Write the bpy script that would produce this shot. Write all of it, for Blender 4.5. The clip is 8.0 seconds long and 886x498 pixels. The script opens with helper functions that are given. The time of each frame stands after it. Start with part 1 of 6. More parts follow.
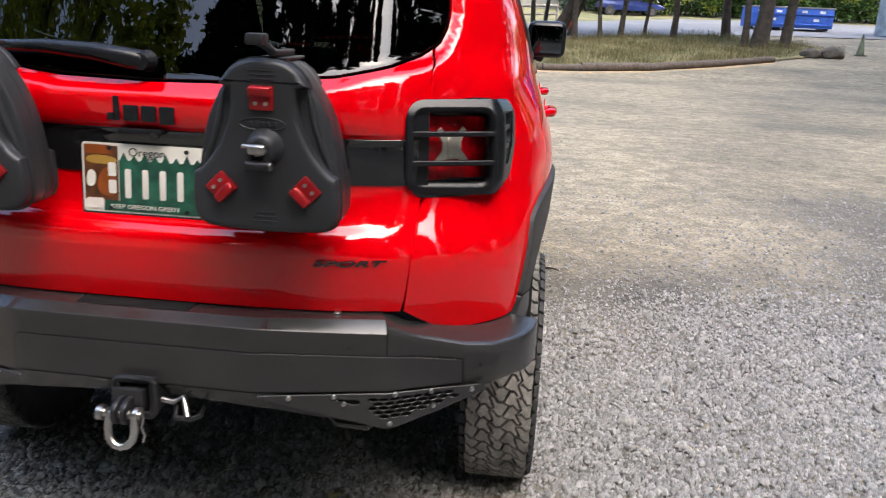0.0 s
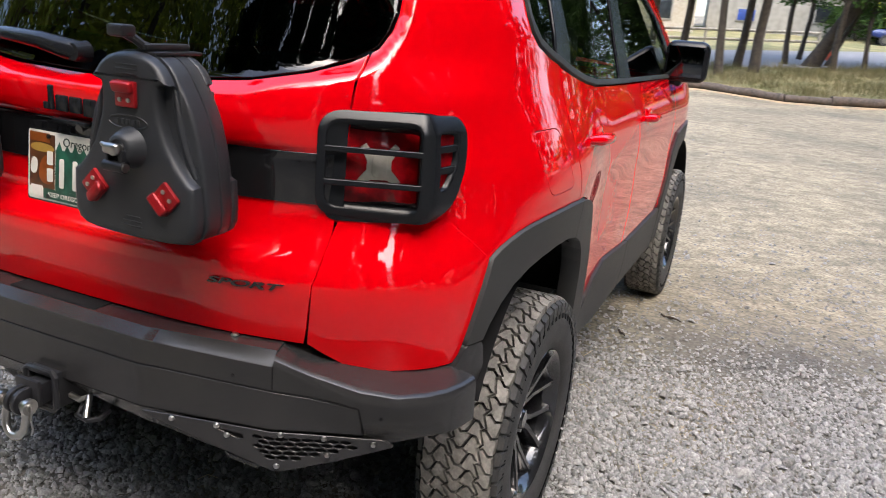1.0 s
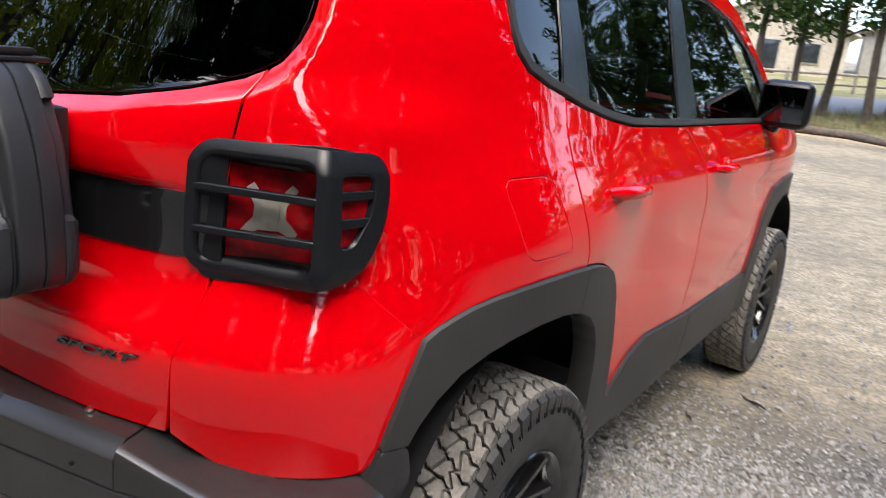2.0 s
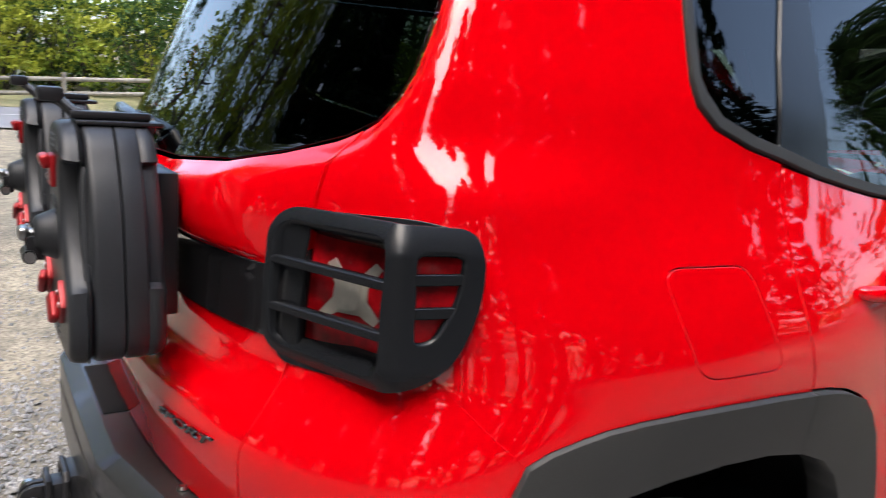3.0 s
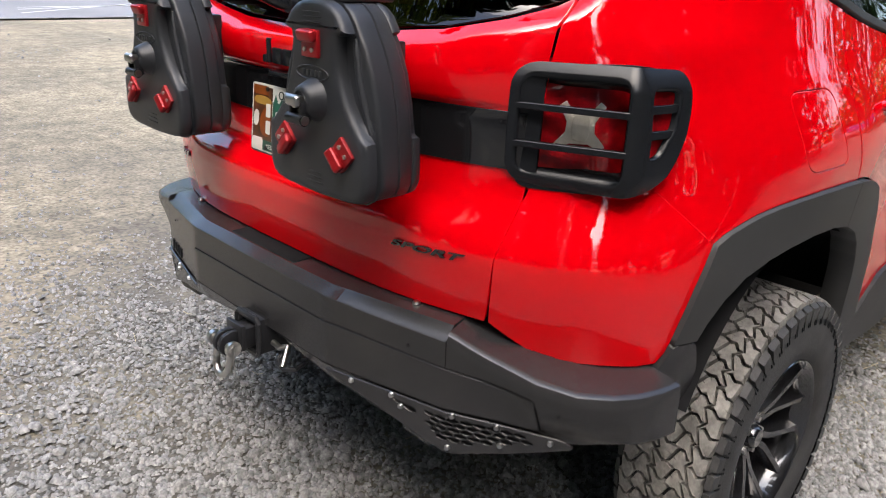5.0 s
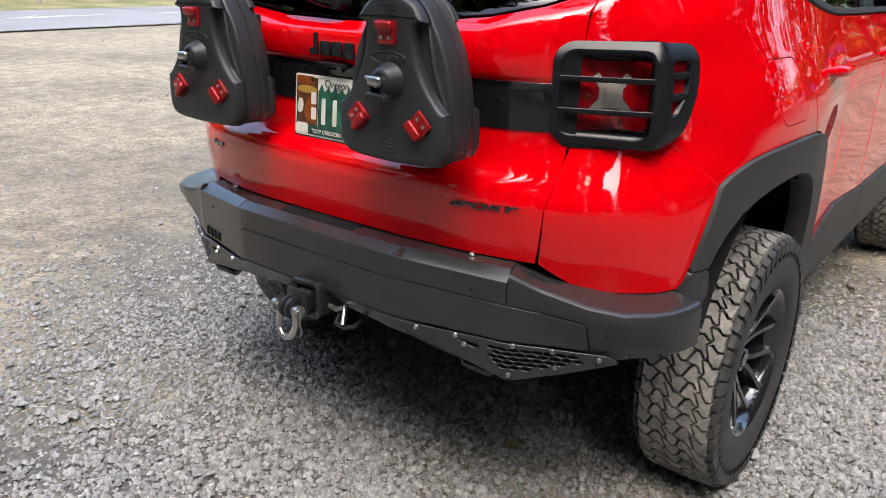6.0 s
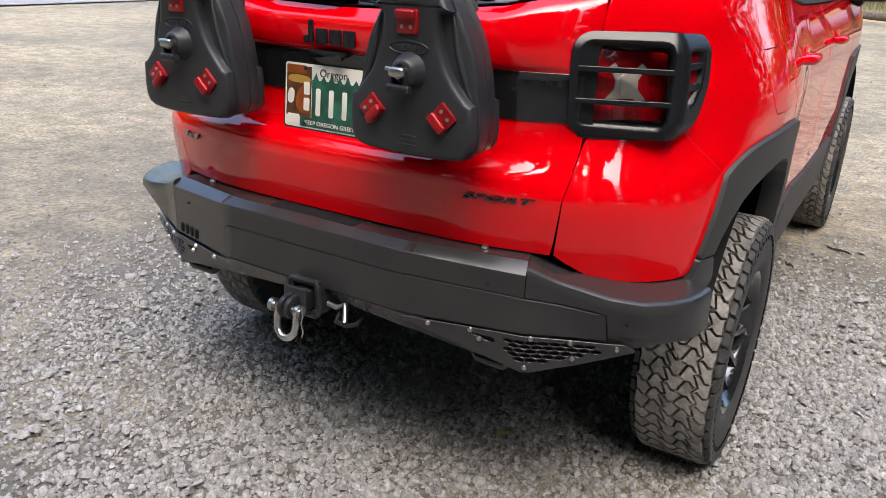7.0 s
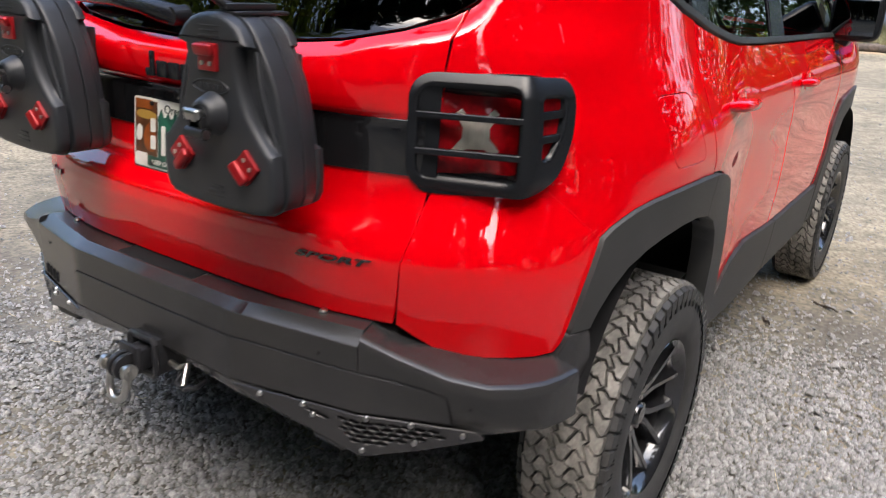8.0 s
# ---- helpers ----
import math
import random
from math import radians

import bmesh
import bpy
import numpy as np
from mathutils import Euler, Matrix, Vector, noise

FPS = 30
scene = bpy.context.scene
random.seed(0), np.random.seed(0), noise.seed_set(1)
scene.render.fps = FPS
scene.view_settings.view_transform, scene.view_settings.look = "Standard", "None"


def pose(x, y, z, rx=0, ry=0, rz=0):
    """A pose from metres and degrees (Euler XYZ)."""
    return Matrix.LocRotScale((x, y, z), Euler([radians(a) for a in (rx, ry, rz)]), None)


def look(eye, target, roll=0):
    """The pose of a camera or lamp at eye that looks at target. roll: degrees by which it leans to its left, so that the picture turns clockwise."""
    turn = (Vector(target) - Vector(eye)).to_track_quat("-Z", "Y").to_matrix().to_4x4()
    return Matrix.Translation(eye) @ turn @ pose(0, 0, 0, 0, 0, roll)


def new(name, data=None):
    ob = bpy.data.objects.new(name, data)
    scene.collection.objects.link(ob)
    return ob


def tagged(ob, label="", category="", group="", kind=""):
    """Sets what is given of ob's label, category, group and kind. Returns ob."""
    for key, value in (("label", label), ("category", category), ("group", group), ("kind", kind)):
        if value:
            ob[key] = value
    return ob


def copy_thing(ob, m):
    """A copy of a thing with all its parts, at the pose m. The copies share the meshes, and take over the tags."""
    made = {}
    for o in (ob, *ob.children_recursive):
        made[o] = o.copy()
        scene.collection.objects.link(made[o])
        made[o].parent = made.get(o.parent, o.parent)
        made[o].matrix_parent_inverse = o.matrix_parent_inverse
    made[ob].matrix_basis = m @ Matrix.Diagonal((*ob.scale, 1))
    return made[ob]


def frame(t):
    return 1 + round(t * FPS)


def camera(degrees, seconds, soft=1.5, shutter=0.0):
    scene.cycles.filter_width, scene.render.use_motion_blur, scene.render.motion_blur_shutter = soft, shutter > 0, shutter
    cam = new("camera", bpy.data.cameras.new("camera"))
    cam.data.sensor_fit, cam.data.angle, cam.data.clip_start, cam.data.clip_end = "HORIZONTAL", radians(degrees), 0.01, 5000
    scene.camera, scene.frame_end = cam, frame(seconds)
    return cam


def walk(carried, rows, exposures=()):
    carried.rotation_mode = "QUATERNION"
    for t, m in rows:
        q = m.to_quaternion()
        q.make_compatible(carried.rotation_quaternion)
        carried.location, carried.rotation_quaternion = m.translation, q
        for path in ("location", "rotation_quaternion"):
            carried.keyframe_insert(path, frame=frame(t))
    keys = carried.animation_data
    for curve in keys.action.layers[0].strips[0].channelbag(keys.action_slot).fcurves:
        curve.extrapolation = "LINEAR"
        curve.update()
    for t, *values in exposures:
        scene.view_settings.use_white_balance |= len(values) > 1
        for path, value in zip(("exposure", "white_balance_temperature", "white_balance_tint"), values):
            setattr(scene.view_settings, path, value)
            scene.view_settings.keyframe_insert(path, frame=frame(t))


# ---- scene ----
cam = camera(60.3, 8.0, soft=0.8, shutter=0.3)
PATH = [
    (0, (0.819, -1.677, 1.413), (0.627, 0.229, 0.837), 2.6),
    (0.5, (1.104, -1.467, 1.428), (0.708, 0.417, 0.885), 3.3),
    (1, (1.377, -1.279, 1.421), (0.623, 0.484, 0.853), 4.8),
    (1.2, (1.433, -1.174, 1.411), (0.627, 0.563, 0.832), 5.6),
    (2.3, (1.544, -0.614, 1.413), (0.311, 0.893, 0.956), 6.4),
    (2.5, (1.575, -0.513, 1.411), (0.19, 0.866, 0.988), 6.3),
    (3, (1.548, -0.381, 1.409), (-0.101, 0.677, 1.005), 4.4),
    (3.5, (1.475, -0.393, 1.406), (-0.245, 0.491, 0.899), 5.0),
    (4, (1.497, -0.515, 1.364), (-0.181, 0.354, 0.709), 2.4),
    (4.5, (1.409, -0.796, 1.354), (-0.062, 0.375, 0.673), 1.1),
    (5, (1.418, -1.036, 1.387), (0.093, 0.292, 0.692), 2.5),
    (5.2, (1.459, -1.14, 1.372), (0.163, 0.216, 0.68), 2.0),
    (6.3, (1.294, -1.487, 1.372), (0.199, 0.037, 0.681), 1.5),
    (6.5, (1.224, -1.517, 1.375), (0.184, 0.04, 0.675), 2.0),
    (7, (1.167, -1.521, 1.377), (0.206, 0.079, 0.657), 2.0),
    (7.5, (1.223, -1.395, 1.375), (0.264, 0.208, 0.659), 1.8),
    (8, (1.388, -1.119, 1.396), (0.33, 0.443, 0.733), 3.0),
]
walk(cam, [(t, look(eye, target, roll)) for t, eye, target, roll in PATH])
from mathutils.geometry import delaunay_2d_cdt

# ---- light and sky ----
world = bpy.data.worlds.new("sky")
scene.world = world
world.use_nodes = True
wn = world.node_tree.nodes
sky = wn.new("ShaderNodeTexSky")
sky.sky_type, sky.sun_disc = "NISHITA", False
sky.sun_elevation, sky.sun_rotation = radians(58), radians(145)
sky.air_density, sky.dust_density, sky.ozone_density = 1.0, 3.0, 1.0
world.node_tree.links.new(sky.outputs[0], wn["Background"].inputs[0])
wn["Background"].inputs[1].default_value = 0.15
sun = new("sun", bpy.data.lights.new("sun", "SUN"))
sun.data.energy, sun.data.angle, sun.data.color = 0.8, radians(65), (1.0, 0.97, 0.93)
sun.matrix_world = look((3.5, -5, 10), (0, 0, 0))
scene.view_settings.exposure = 2.27


# ---- materials ----
def material(name, color, rough=0.5, metal=0.0, grain=0.0, size=40.0, bump=0.0, coat=0.0, second=None, blotch=3.0, spec=0.5, random_tone=0.0, island=0.0):
    """A principled surface whose colour wanders at two scales, with fine relief."""
    m = bpy.data.materials.new(name)
    m.use_nodes = True
    nt = m.node_tree
    n, ln = nt.nodes, nt.links
    b = n["Principled BSDF"]
    b.inputs["Base Color"].default_value = (*color, 1)
    b.inputs["Roughness"].default_value, b.inputs["Metallic"].default_value = rough, metal
    b.inputs["Specular IOR Level"].default_value = spec
    b.inputs["Coat Weight"].default_value, b.inputs["Coat Roughness"].default_value = coat, 0.015
    b.inputs["Coat IOR"].default_value = 1.65
    if grain or bump or second or random_tone or island:
        tc = n.new("ShaderNodeTexCoord")
        fine = n.new("ShaderNodeTexNoise")
        fine.inputs["Scale"].default_value, fine.inputs["Detail"].default_value = size, 6
        ln.new(tc.outputs["Object"], fine.inputs["Vector"])
        large = n.new("ShaderNodeTexNoise")
        large.inputs["Scale"].default_value, large.inputs["Detail"].default_value = blotch, 5
        ln.new(tc.outputs["Object"], large.inputs["Vector"])
        mix = n.new("ShaderNodeMix")
        mix.data_type = "RGBA"
        mix.inputs[6].default_value = (*color, 1)
        mix.inputs[7].default_value = (*(second or [c * 0.6 for c in color]), 1)
        ramp = n.new("ShaderNodeMapRange")
        ramp.inputs[1].default_value, ramp.inputs[2].default_value = 0.38, 0.66
        ln.new(large.outputs[0], ramp.inputs[0])
        ln.new(ramp.outputs[0], mix.inputs[0])
        hsv = n.new("ShaderNodeHueSaturation")
        ln.new(mix.outputs[2], hsv.inputs["Color"])
        value = n.new("ShaderNodeMapRange")
        value.inputs[1].default_value, value.inputs[2].default_value = 0.25, 0.75
        value.inputs[3].default_value, value.inputs[4].default_value = 1 - grain, 1 + grain
        ln.new(fine.outputs[0], value.inputs[0])
        out = value.outputs[0]
        for amount, socket in ((random_tone, ("ShaderNodeObjectInfo", "Random")), (island, ("ShaderNodeNewGeometry", "Random Per Island"))):
            if amount:
                info = n.new(socket[0])
                spread = n.new("ShaderNodeMapRange")
                spread.inputs[3].default_value, spread.inputs[4].default_value = 1 - amount, 1 + amount
                ln.new(info.outputs[socket[1]], spread.inputs[0])
                mul = n.new("ShaderNodeMath")
                mul.operation = "MULTIPLY"
                ln.new(out, mul.inputs[0]), ln.new(spread.outputs[0], mul.inputs[1])
                out = mul.outputs[0]
        ln.new(out, hsv.inputs["Value"])
        ln.new(hsv.outputs[0], b.inputs["Base Color"])
        if bump:
            bp = n.new("ShaderNodeBump")
            bp.inputs["Strength"].default_value, bp.inputs["Distance"].default_value = bump, 0.01
            ln.new(fine.outputs[0], bp.inputs["Height"])
            ln.new(bp.outputs[0], b.inputs["Normal"])
    return m


def glass(name, tint, rough=0.0):
    """A pane: tinted see-through, with gloss by Fresnel."""
    m = bpy.data.materials.new(name)
    m.use_nodes = True
    n, ln = m.node_tree.nodes, m.node_tree.links
    n.remove(n["Principled BSDF"])
    clear, gloss, mix, fr = (n.new("ShaderNode" + k) for k in ("BsdfTransparent", "BsdfGlossy", "MixShader", "Fresnel"))
    clear.inputs[0].default_value = (*tint, 1)
    gloss.inputs["Roughness"].default_value = rough
    fr.inputs[0].default_value = 1.6
    ln.new(fr.outputs[0], mix.inputs[0]), ln.new(clear.outputs[0], mix.inputs[1]), ln.new(gloss.outputs[0], mix.inputs[2])
    ln.new(mix.outputs[0], n["Material Output"].inputs[0])
    return m


RED = material("red_paint", (0.65, 0.0, 0.003), 0.5, coat=1.0, grain=0.03, size=900, second=(0.62, 0.0, 0.003), spec=0.0)
TRIM = material("charcoal_plastic", (0.029, 0.0295, 0.0285), 0.55, grain=0.12, size=500, bump=0.08, second=(0.038, 0.038, 0.037), spec=0.36)
GUARD = material("satin_black_plastic", (0.0085, 0.0095, 0.0115), 0.26, grain=0.1, size=600, bump=0.015, second=(0.0095, 0.0105, 0.0125), spec=0.30)
COAT = material("black_powder_coat", (0.022, 0.0215, 0.022), 0.26, grain=0.15, size=900, bump=0.06, second=(0.027, 0.026, 0.026), blotch=6, spec=0.5)
CAN = material("moulded_black_polyethylene", (0.023, 0.025, 0.029), 0.42, grain=0.1, size=500, bump=0.1, second=(0.017, 0.018, 0.020), blotch=9, spec=0.36)
# near-black: the shade of cavities, slots and holes is put into this colour
DARK = material("cavity_shade_black", (0.006, 0.006, 0.0065), 0.9, grain=0.2, spec=0.2)
RUBBER = material("tyre_rubber", (0.038, 0.037, 0.035), 0.7, grain=0.2, size=200, bump=0.15, second=(0.022, 0.0215, 0.021), blotch=14)
TREAD = material("dusty_tread_rubber", (0.235, 0.222, 0.20), 0.9, grain=0.25, size=120, bump=0.2, second=(0.13, 0.123, 0.11), blotch=20, island=0.12)
RIM = material("gloss_black_alloy", (0.02, 0.02, 0.022), 0.18, metal=0.3, grain=0.05, coat=0.8)
STEEL = material("zinc_plated_steel", (0.62, 0.6, 0.57), 0.28, metal=1.0, grain=0.1, size=80, bump=0.05)
ANODISED = material("red_anodised_metal", (0.36, 0.008, 0.012), 0.35, metal=0.35, grain=0.08, size=300)
BLACK_METAL = material("black_painted_steel", (0.018, 0.018, 0.02), 0.35, grain=0.1, size=300, bump=0.05, spec=0.36)
GLOSS_BLACK = material("gloss_black_trim", (0.01, 0.01, 0.011), 0.12, coat=0.6, grain=0.05)
LENS = material("red_lens", (0.34, 0.002, 0.006), 0.3, coat=0.35, grain=0.35, size=45, bump=0.12, second=(0.13, 0.001, 0.003), blotch=22, spec=0.1)
LENS_CLEAR = material("clear_reflector", (0.50, 0.48, 0.42), 0.3, metal=0.5, grain=0.12, size=60, bump=0.15)
REAR_GLASS = glass("privacy_glass", (0.035, 0.045, 0.04))
SIDE_GLASS = glass("side_glass", (0.42, 0.48, 0.42))
SEAT = material("dark_seat_cloth", (0.03, 0.03, 0.032), 0.9, grain=0.3, size=300, bump=0.2)


# ---- building tools ----
def part(name, bm, mat, parent=None, label="", smooth=40):
    """Links a bmesh, or (verts, faces[, normals]), as one mesh object."""
    me = bpy.data.meshes.new(name)
    if isinstance(bm, tuple):
        me.from_pydata(bm[0], [], bm[1])
        me.validate()
        if len(bm) > 2:
            me.shade_smooth()
            me.normals_split_custom_set_from_vertices(bm[2])
    else:
        bmesh.ops.recalc_face_normals(bm, faces=bm.faces)
        bm.to_mesh(me)
        bm.free()
    if smooth and not (isinstance(bm, tuple) and len(bm) > 2):
        me.shade_smooth()
        me.set_sharp_from_angle(angle=radians(smooth))
    for m in mat if isinstance(mat, (list, tuple)) else (mat,):
        me.materials.append(m)
    ob = new(name, me)
    ob.parent = parent
    return tagged(ob, label)


def thing(name, label, category, at=None, group="", kind=""):
    ob = new(name)
    ob.empty_display_size = 0.1
    ob.matrix_basis = at or Matrix()
    return tagged(ob, label, category, group, kind)


def box(bm, c, s, bevel=0.0, m=None, seg=2):
    """A box of size s round c, its edges rounded, turned by m."""
    made = bmesh.ops.create_cube(bm, size=1)["verts"]
    bmesh.ops.scale(bm, vec=s, verts=made)
    if bevel:
        edges = list({e for v in made for e in v.link_edges})
        made = bmesh.ops.bevel(bm, geom=edges, offset=bevel, segments=seg, affect="EDGES", profile=0.5)["verts"]
        made = list({v for v in made} | {v for f in {f for v in made for f in v.link_faces} for v in f.verts})
    bmesh.ops.transform(bm, matrix=Matrix.Translation(c) @ (m or Matrix()), verts=made)
    return made


def rod(bm, a, b, r, r2=None, seg=16):
    """A round bar from a to b."""
    a, b = Vector(a), Vector(b)
    turn = (b - a).to_track_quat("Z", "Y").to_matrix().to_4x4()
    bmesh.ops.create_cone(bm, cap_ends=True, segments=seg, radius1=r, radius2=r if r2 is None else r2, depth=(b - a).length,
                          matrix=Matrix.Translation((a + b) / 2) @ turn)


def tube(bm, pts, r, seg=10, closed=False):
    """A round bar along a run of points; r may be a list."""
    pts = [Vector(p) for p in pts]
    rings, up = [], None
    for i, p in enumerate(pts):
        d = (pts[(i + 1) % len(pts)] - pts[i - 1]) if closed or 0 < i < len(pts) - 1 else (pts[1] - pts[0] if i == 0 else pts[-1] - pts[-2])
        d.normalize()
        if up is None:
            up = d.orthogonal().normalized()
        up = (up - d * up.dot(d)).normalized()
        side = d.cross(up)
        rr = r[i] if isinstance(r, (list, tuple)) else r
        rings.append([bm.verts.new(p + rr * (math.cos(2 * math.pi * k / seg) * up + math.sin(2 * math.pi * k / seg) * side)) for k in range(seg)])
    for i in range(len(rings) - (0 if closed else 1)):
        a, b = rings[i], rings[(i + 1) % len(rings)]
        for k in range(seg):
            bm.faces.new((a[k], a[(k + 1) % seg], b[(k + 1) % seg], b[k]))
    if not closed:
        bm.faces.new(rings[0][::-1]), bm.faces.new(rings[-1])


def prism(bm, outline, z0, z1, m=None, bevel=0.0, seg=2):
    """An outline (x, y) raised from z0 to z1, edges rounded, moved by m."""
    lo = [bm.verts.new((x, y, z0)) for x, y in outline]
    hi = [bm.verts.new((x, y, z1)) for x, y in outline]
    n = len(outline)
    faces = [bm.faces.new(lo[::-1]), bm.faces.new(hi)] + [bm.faces.new((lo[i], lo[(i + 1) % n], hi[(i + 1) % n], hi[i])) for i in range(n)]
    verts = lo + hi
    if bevel:
        edges = list({e for f in faces[:2] for e in f.edges})
        made = bmesh.ops.bevel(bm, geom=edges, offset=bevel, segments=seg, affect="EDGES", profile=0.5)
        verts = list({v for v in verts if v.is_valid} | set(made["verts"]))
    if m is not None:
        bmesh.ops.transform(bm, matrix=m, verts=verts)
    return verts


def chaikin(pts, rounds=2, closed=True):
    """Rounds off the corners of an outline."""
    pts = [tuple(p) for p in pts]
    for _ in range(rounds):
        out = []
        n = len(pts)
        for i in range(n if closed else n - 1):
            a, b = np.array(pts[i]), np.array(pts[(i + 1) % n])
            out += [tuple(a * 0.75 + b * 0.25), tuple(a * 0.25 + b * 0.75)]
        pts = out if closed else [pts[0]] + out[1:-1] + [pts[-1]]
    return pts


def rounded(pts, r, seg=5):
    """An outline with each corner turned into an arc reaching r along its sides."""
    out, n = [], len(pts)
    for i in range(n):
        p, a, b = (np.array(pts[k % n], float) for k in (i, i - 1, i + 1))
        la, lb = np.linalg.norm(a - p), np.linalg.norm(b - p)
        ra = min(r, la * 0.45, lb * 0.45)
        p0, p1 = p + (a - p) / la * ra, p + (b - p) / lb * ra
        for k in range(seg + 1):
            t = k / seg
            out.append(tuple((1 - t) ** 2 * p0 + 2 * t * (1 - t) * p + t * t * p1))
    return out


def inside(poly, pts):
    """Which points lie within an outline."""
    poly, pts = np.array(poly), np.array(pts)
    x, y = pts[:, 0], pts[:, 1]
    hit = np.zeros(len(pts), bool)
    for (x0, y0), (x1, y1) in zip(poly, np.roll(poly, -1, 0)):
        cross = (y0 > y) != (y1 > y)
        hit ^= cross & (x < (x1 - x0) * (y - y0) / ((y1 - y0) or 1e-12) + x0)
    return hit


def dense(poly, step):
    out = []
    for a, b in zip(poly, poly[1:] + poly[:1]):
        a, b = np.array(a, float), np.array(b, float)
        n = max(1, int(np.ceil(np.linalg.norm(b - a) / step)))
        out += [tuple(a + (b - a) * k / n) for k in range(n)]
    return out


def shrink(poly, by):
    """An outline moved inwards."""
    p = np.array(poly)
    area = sum(a[0] * b[1] - b[0] * a[1] for a, b in zip(p, np.roll(p, -1, 0)))
    t = np.roll(p, -1, 0) - np.roll(p, 1, 0)
    t /= np.linalg.norm(t, axis=1)[:, None] + 1e-12
    n = np.stack([-t[:, 1], t[:, 0]], 1) * (1 if area > 0 else -1)
    return [tuple(q) for q in p + n * by]


def sheet(surf, poly, holes=(), off=0.0, depth=0.012, gap=0.0015, step=0.02, edge=0.012, lip=0.0016):
    """A thin piece of the surface surf(u, v) -> (points, normals) within an outline, with rolled edges."""
    loops = [shrink(dense(list(poly), edge), gap)] + [shrink(dense(list(h), edge), -gap) for h in holes]
    flat = [p for loop in loops for p in loop]
    pl = np.array(loops[0])
    us, vs = np.arange(pl[:, 0].min(), pl[:, 0].max(), step), np.arange(pl[:, 1].min(), pl[:, 1].max(), step * 0.7)
    gu, gv = np.meshgrid(us, vs)
    grid = np.stack([gu.ravel(), gv.ravel()], 1)
    ok = inside(shrink(loops[0], step * 0.3), grid)
    for h in loops[1:]:
        ok &= ~inside(shrink(h, -step * 0.3), grid)
    near = np.array(flat)
    grid = grid[ok]
    if len(grid):
        far = np.array([((near - g) ** 2).sum(1).min() for g in grid]) > (step * 0.35) ** 2
        grid = grid[far]
    edges, k = [], 0
    for loop in loops:
        edges += [(k + i, k + (i + 1) % len(loop)) for i in range(len(loop))]
        k += len(loop)
    got = delaunay_2d_cdt([Vector(p) for p in flat + [tuple(g) for g in grid]], edges, [], 0, 1e-7)
    uv, tris, orig = np.array([tuple(v) for v in got[0]]), [tuple(f) for f in got[2]], got[3]
    where = {}
    for new_index, olds in enumerate(orig):
        for o in olds:
            where[o] = new_index
    mid = np.array([uv[list(f)].mean(0) for f in tris])
    keep = inside(loops[0], mid)
    for h in loops[1:]:
        keep &= ~inside(h, mid)
    pts, nor = surf(uv[:, 0], uv[:, 1])
    pts = pts + nor * off
    faces = []
    for f, k in zip(tris, keep):
        if k:
            a, b, c = (pts[i] for i in f)
            faces.append(f if np.cross(b - a, c - a) @ nor[f[0]] > 0 else f[::-1])
    pts, nor = list(pts), list(nor)
    k = 0
    for li, loop in enumerate(loops):
        ids = [where[k + i] for i in range(len(loop))]
        k += len(loop)
        q = np.array(loop)
        o = np.array(shrink(loop, -0.002 if li == 0 else 0.002))
        p0, n0 = surf(q[:, 0], q[:, 1])
        p1, _ = surf(o[:, 0], o[:, 1])
        out = p1 - p0
        out /= np.linalg.norm(out, axis=1)[:, None] + 1e-12
        base = len(pts)
        n = len(loop)
        slant = n0 + 1.2 * out
        slant /= np.linalg.norm(slant, axis=1)[:, None]
        pts += list(p0 + n0 * (off - lip) + out * lip * 0.7) + list(p0 + n0 * (off - depth) + out * lip * 0.7)
        nor += list(slant) + list(out)
        for i in range(n):
            j = (i + 1) % n
            for f in ((ids[i], ids[j], base + j, base + i), (base + i, base + j, base + n + j, base + n + i)):
                a, b, c = (pts[x] for x in f[:3])
                faces.append(f if np.cross(b - a, c - a) @ out[i] > 0 else f[::-1])
    return [tuple(map(float, p)) for p in pts], faces, [tuple(map(float, p)) for p in nor]


def mirrored(data):
    v, f, n = data
    return [(-x, y, z) for x, y, z in v], [q[::-1] for q in f], [(-x, y, z) for x, y, z in n]


def smooth_table(rows, sigma, lo=0.2, hi=2.0):
    """A rounded curve through rows of (z, value)."""
    zs = np.arange(lo, hi, 0.001)
    z, v = np.array(rows).T
    raw = np.interp(zs, z, v)
    w = np.exp(-0.5 * (np.arange(-60, 61) * 0.001 / sigma) ** 2)
    out = np.convolve(np.pad(raw, 60, mode="edge"), w / w.sum(), "valid")
    return lambda q: np.interp(q, zs, out)


# ---- the car's outer form: rear face, flanks and a rounded corner between ----
REAR_AXLE, FRONT_AXLE, TYRE_R, TRACK = 0.615, 3.185, 0.365, 0.801
REAR = [(0.5, -0.10), (0.70, -0.122), (0.77, -0.135), (0.85, -0.149), (0.905, -0.1555), (0.936, -0.152), (0.950, -0.142), (0.968, -0.112), (0.985, -0.102),
        (1.02, -0.098), (1.16, -0.096), (1.21, -0.088), (1.262, -0.075), (1.36, -0.031), (1.72, 0.13), (2.0, 0.3)]
rear_y, rear_soft = smooth_table(REAR, 0.005), smooth_table(REAR, 0.05)
flank_x = smooth_table([(0.3, 0.84), (0.5, 0.865), (0.75, 0.885), (0.9, 0.896), (1.0, 0.906), (1.05, 0.906), (1.10, 0.896), (1.18, 0.868), (1.26, 0.836),
                        (1.33, 0.815), (1.42, 0.795), (1.72, 0.685), (2.0, 0.5)], 0.02)
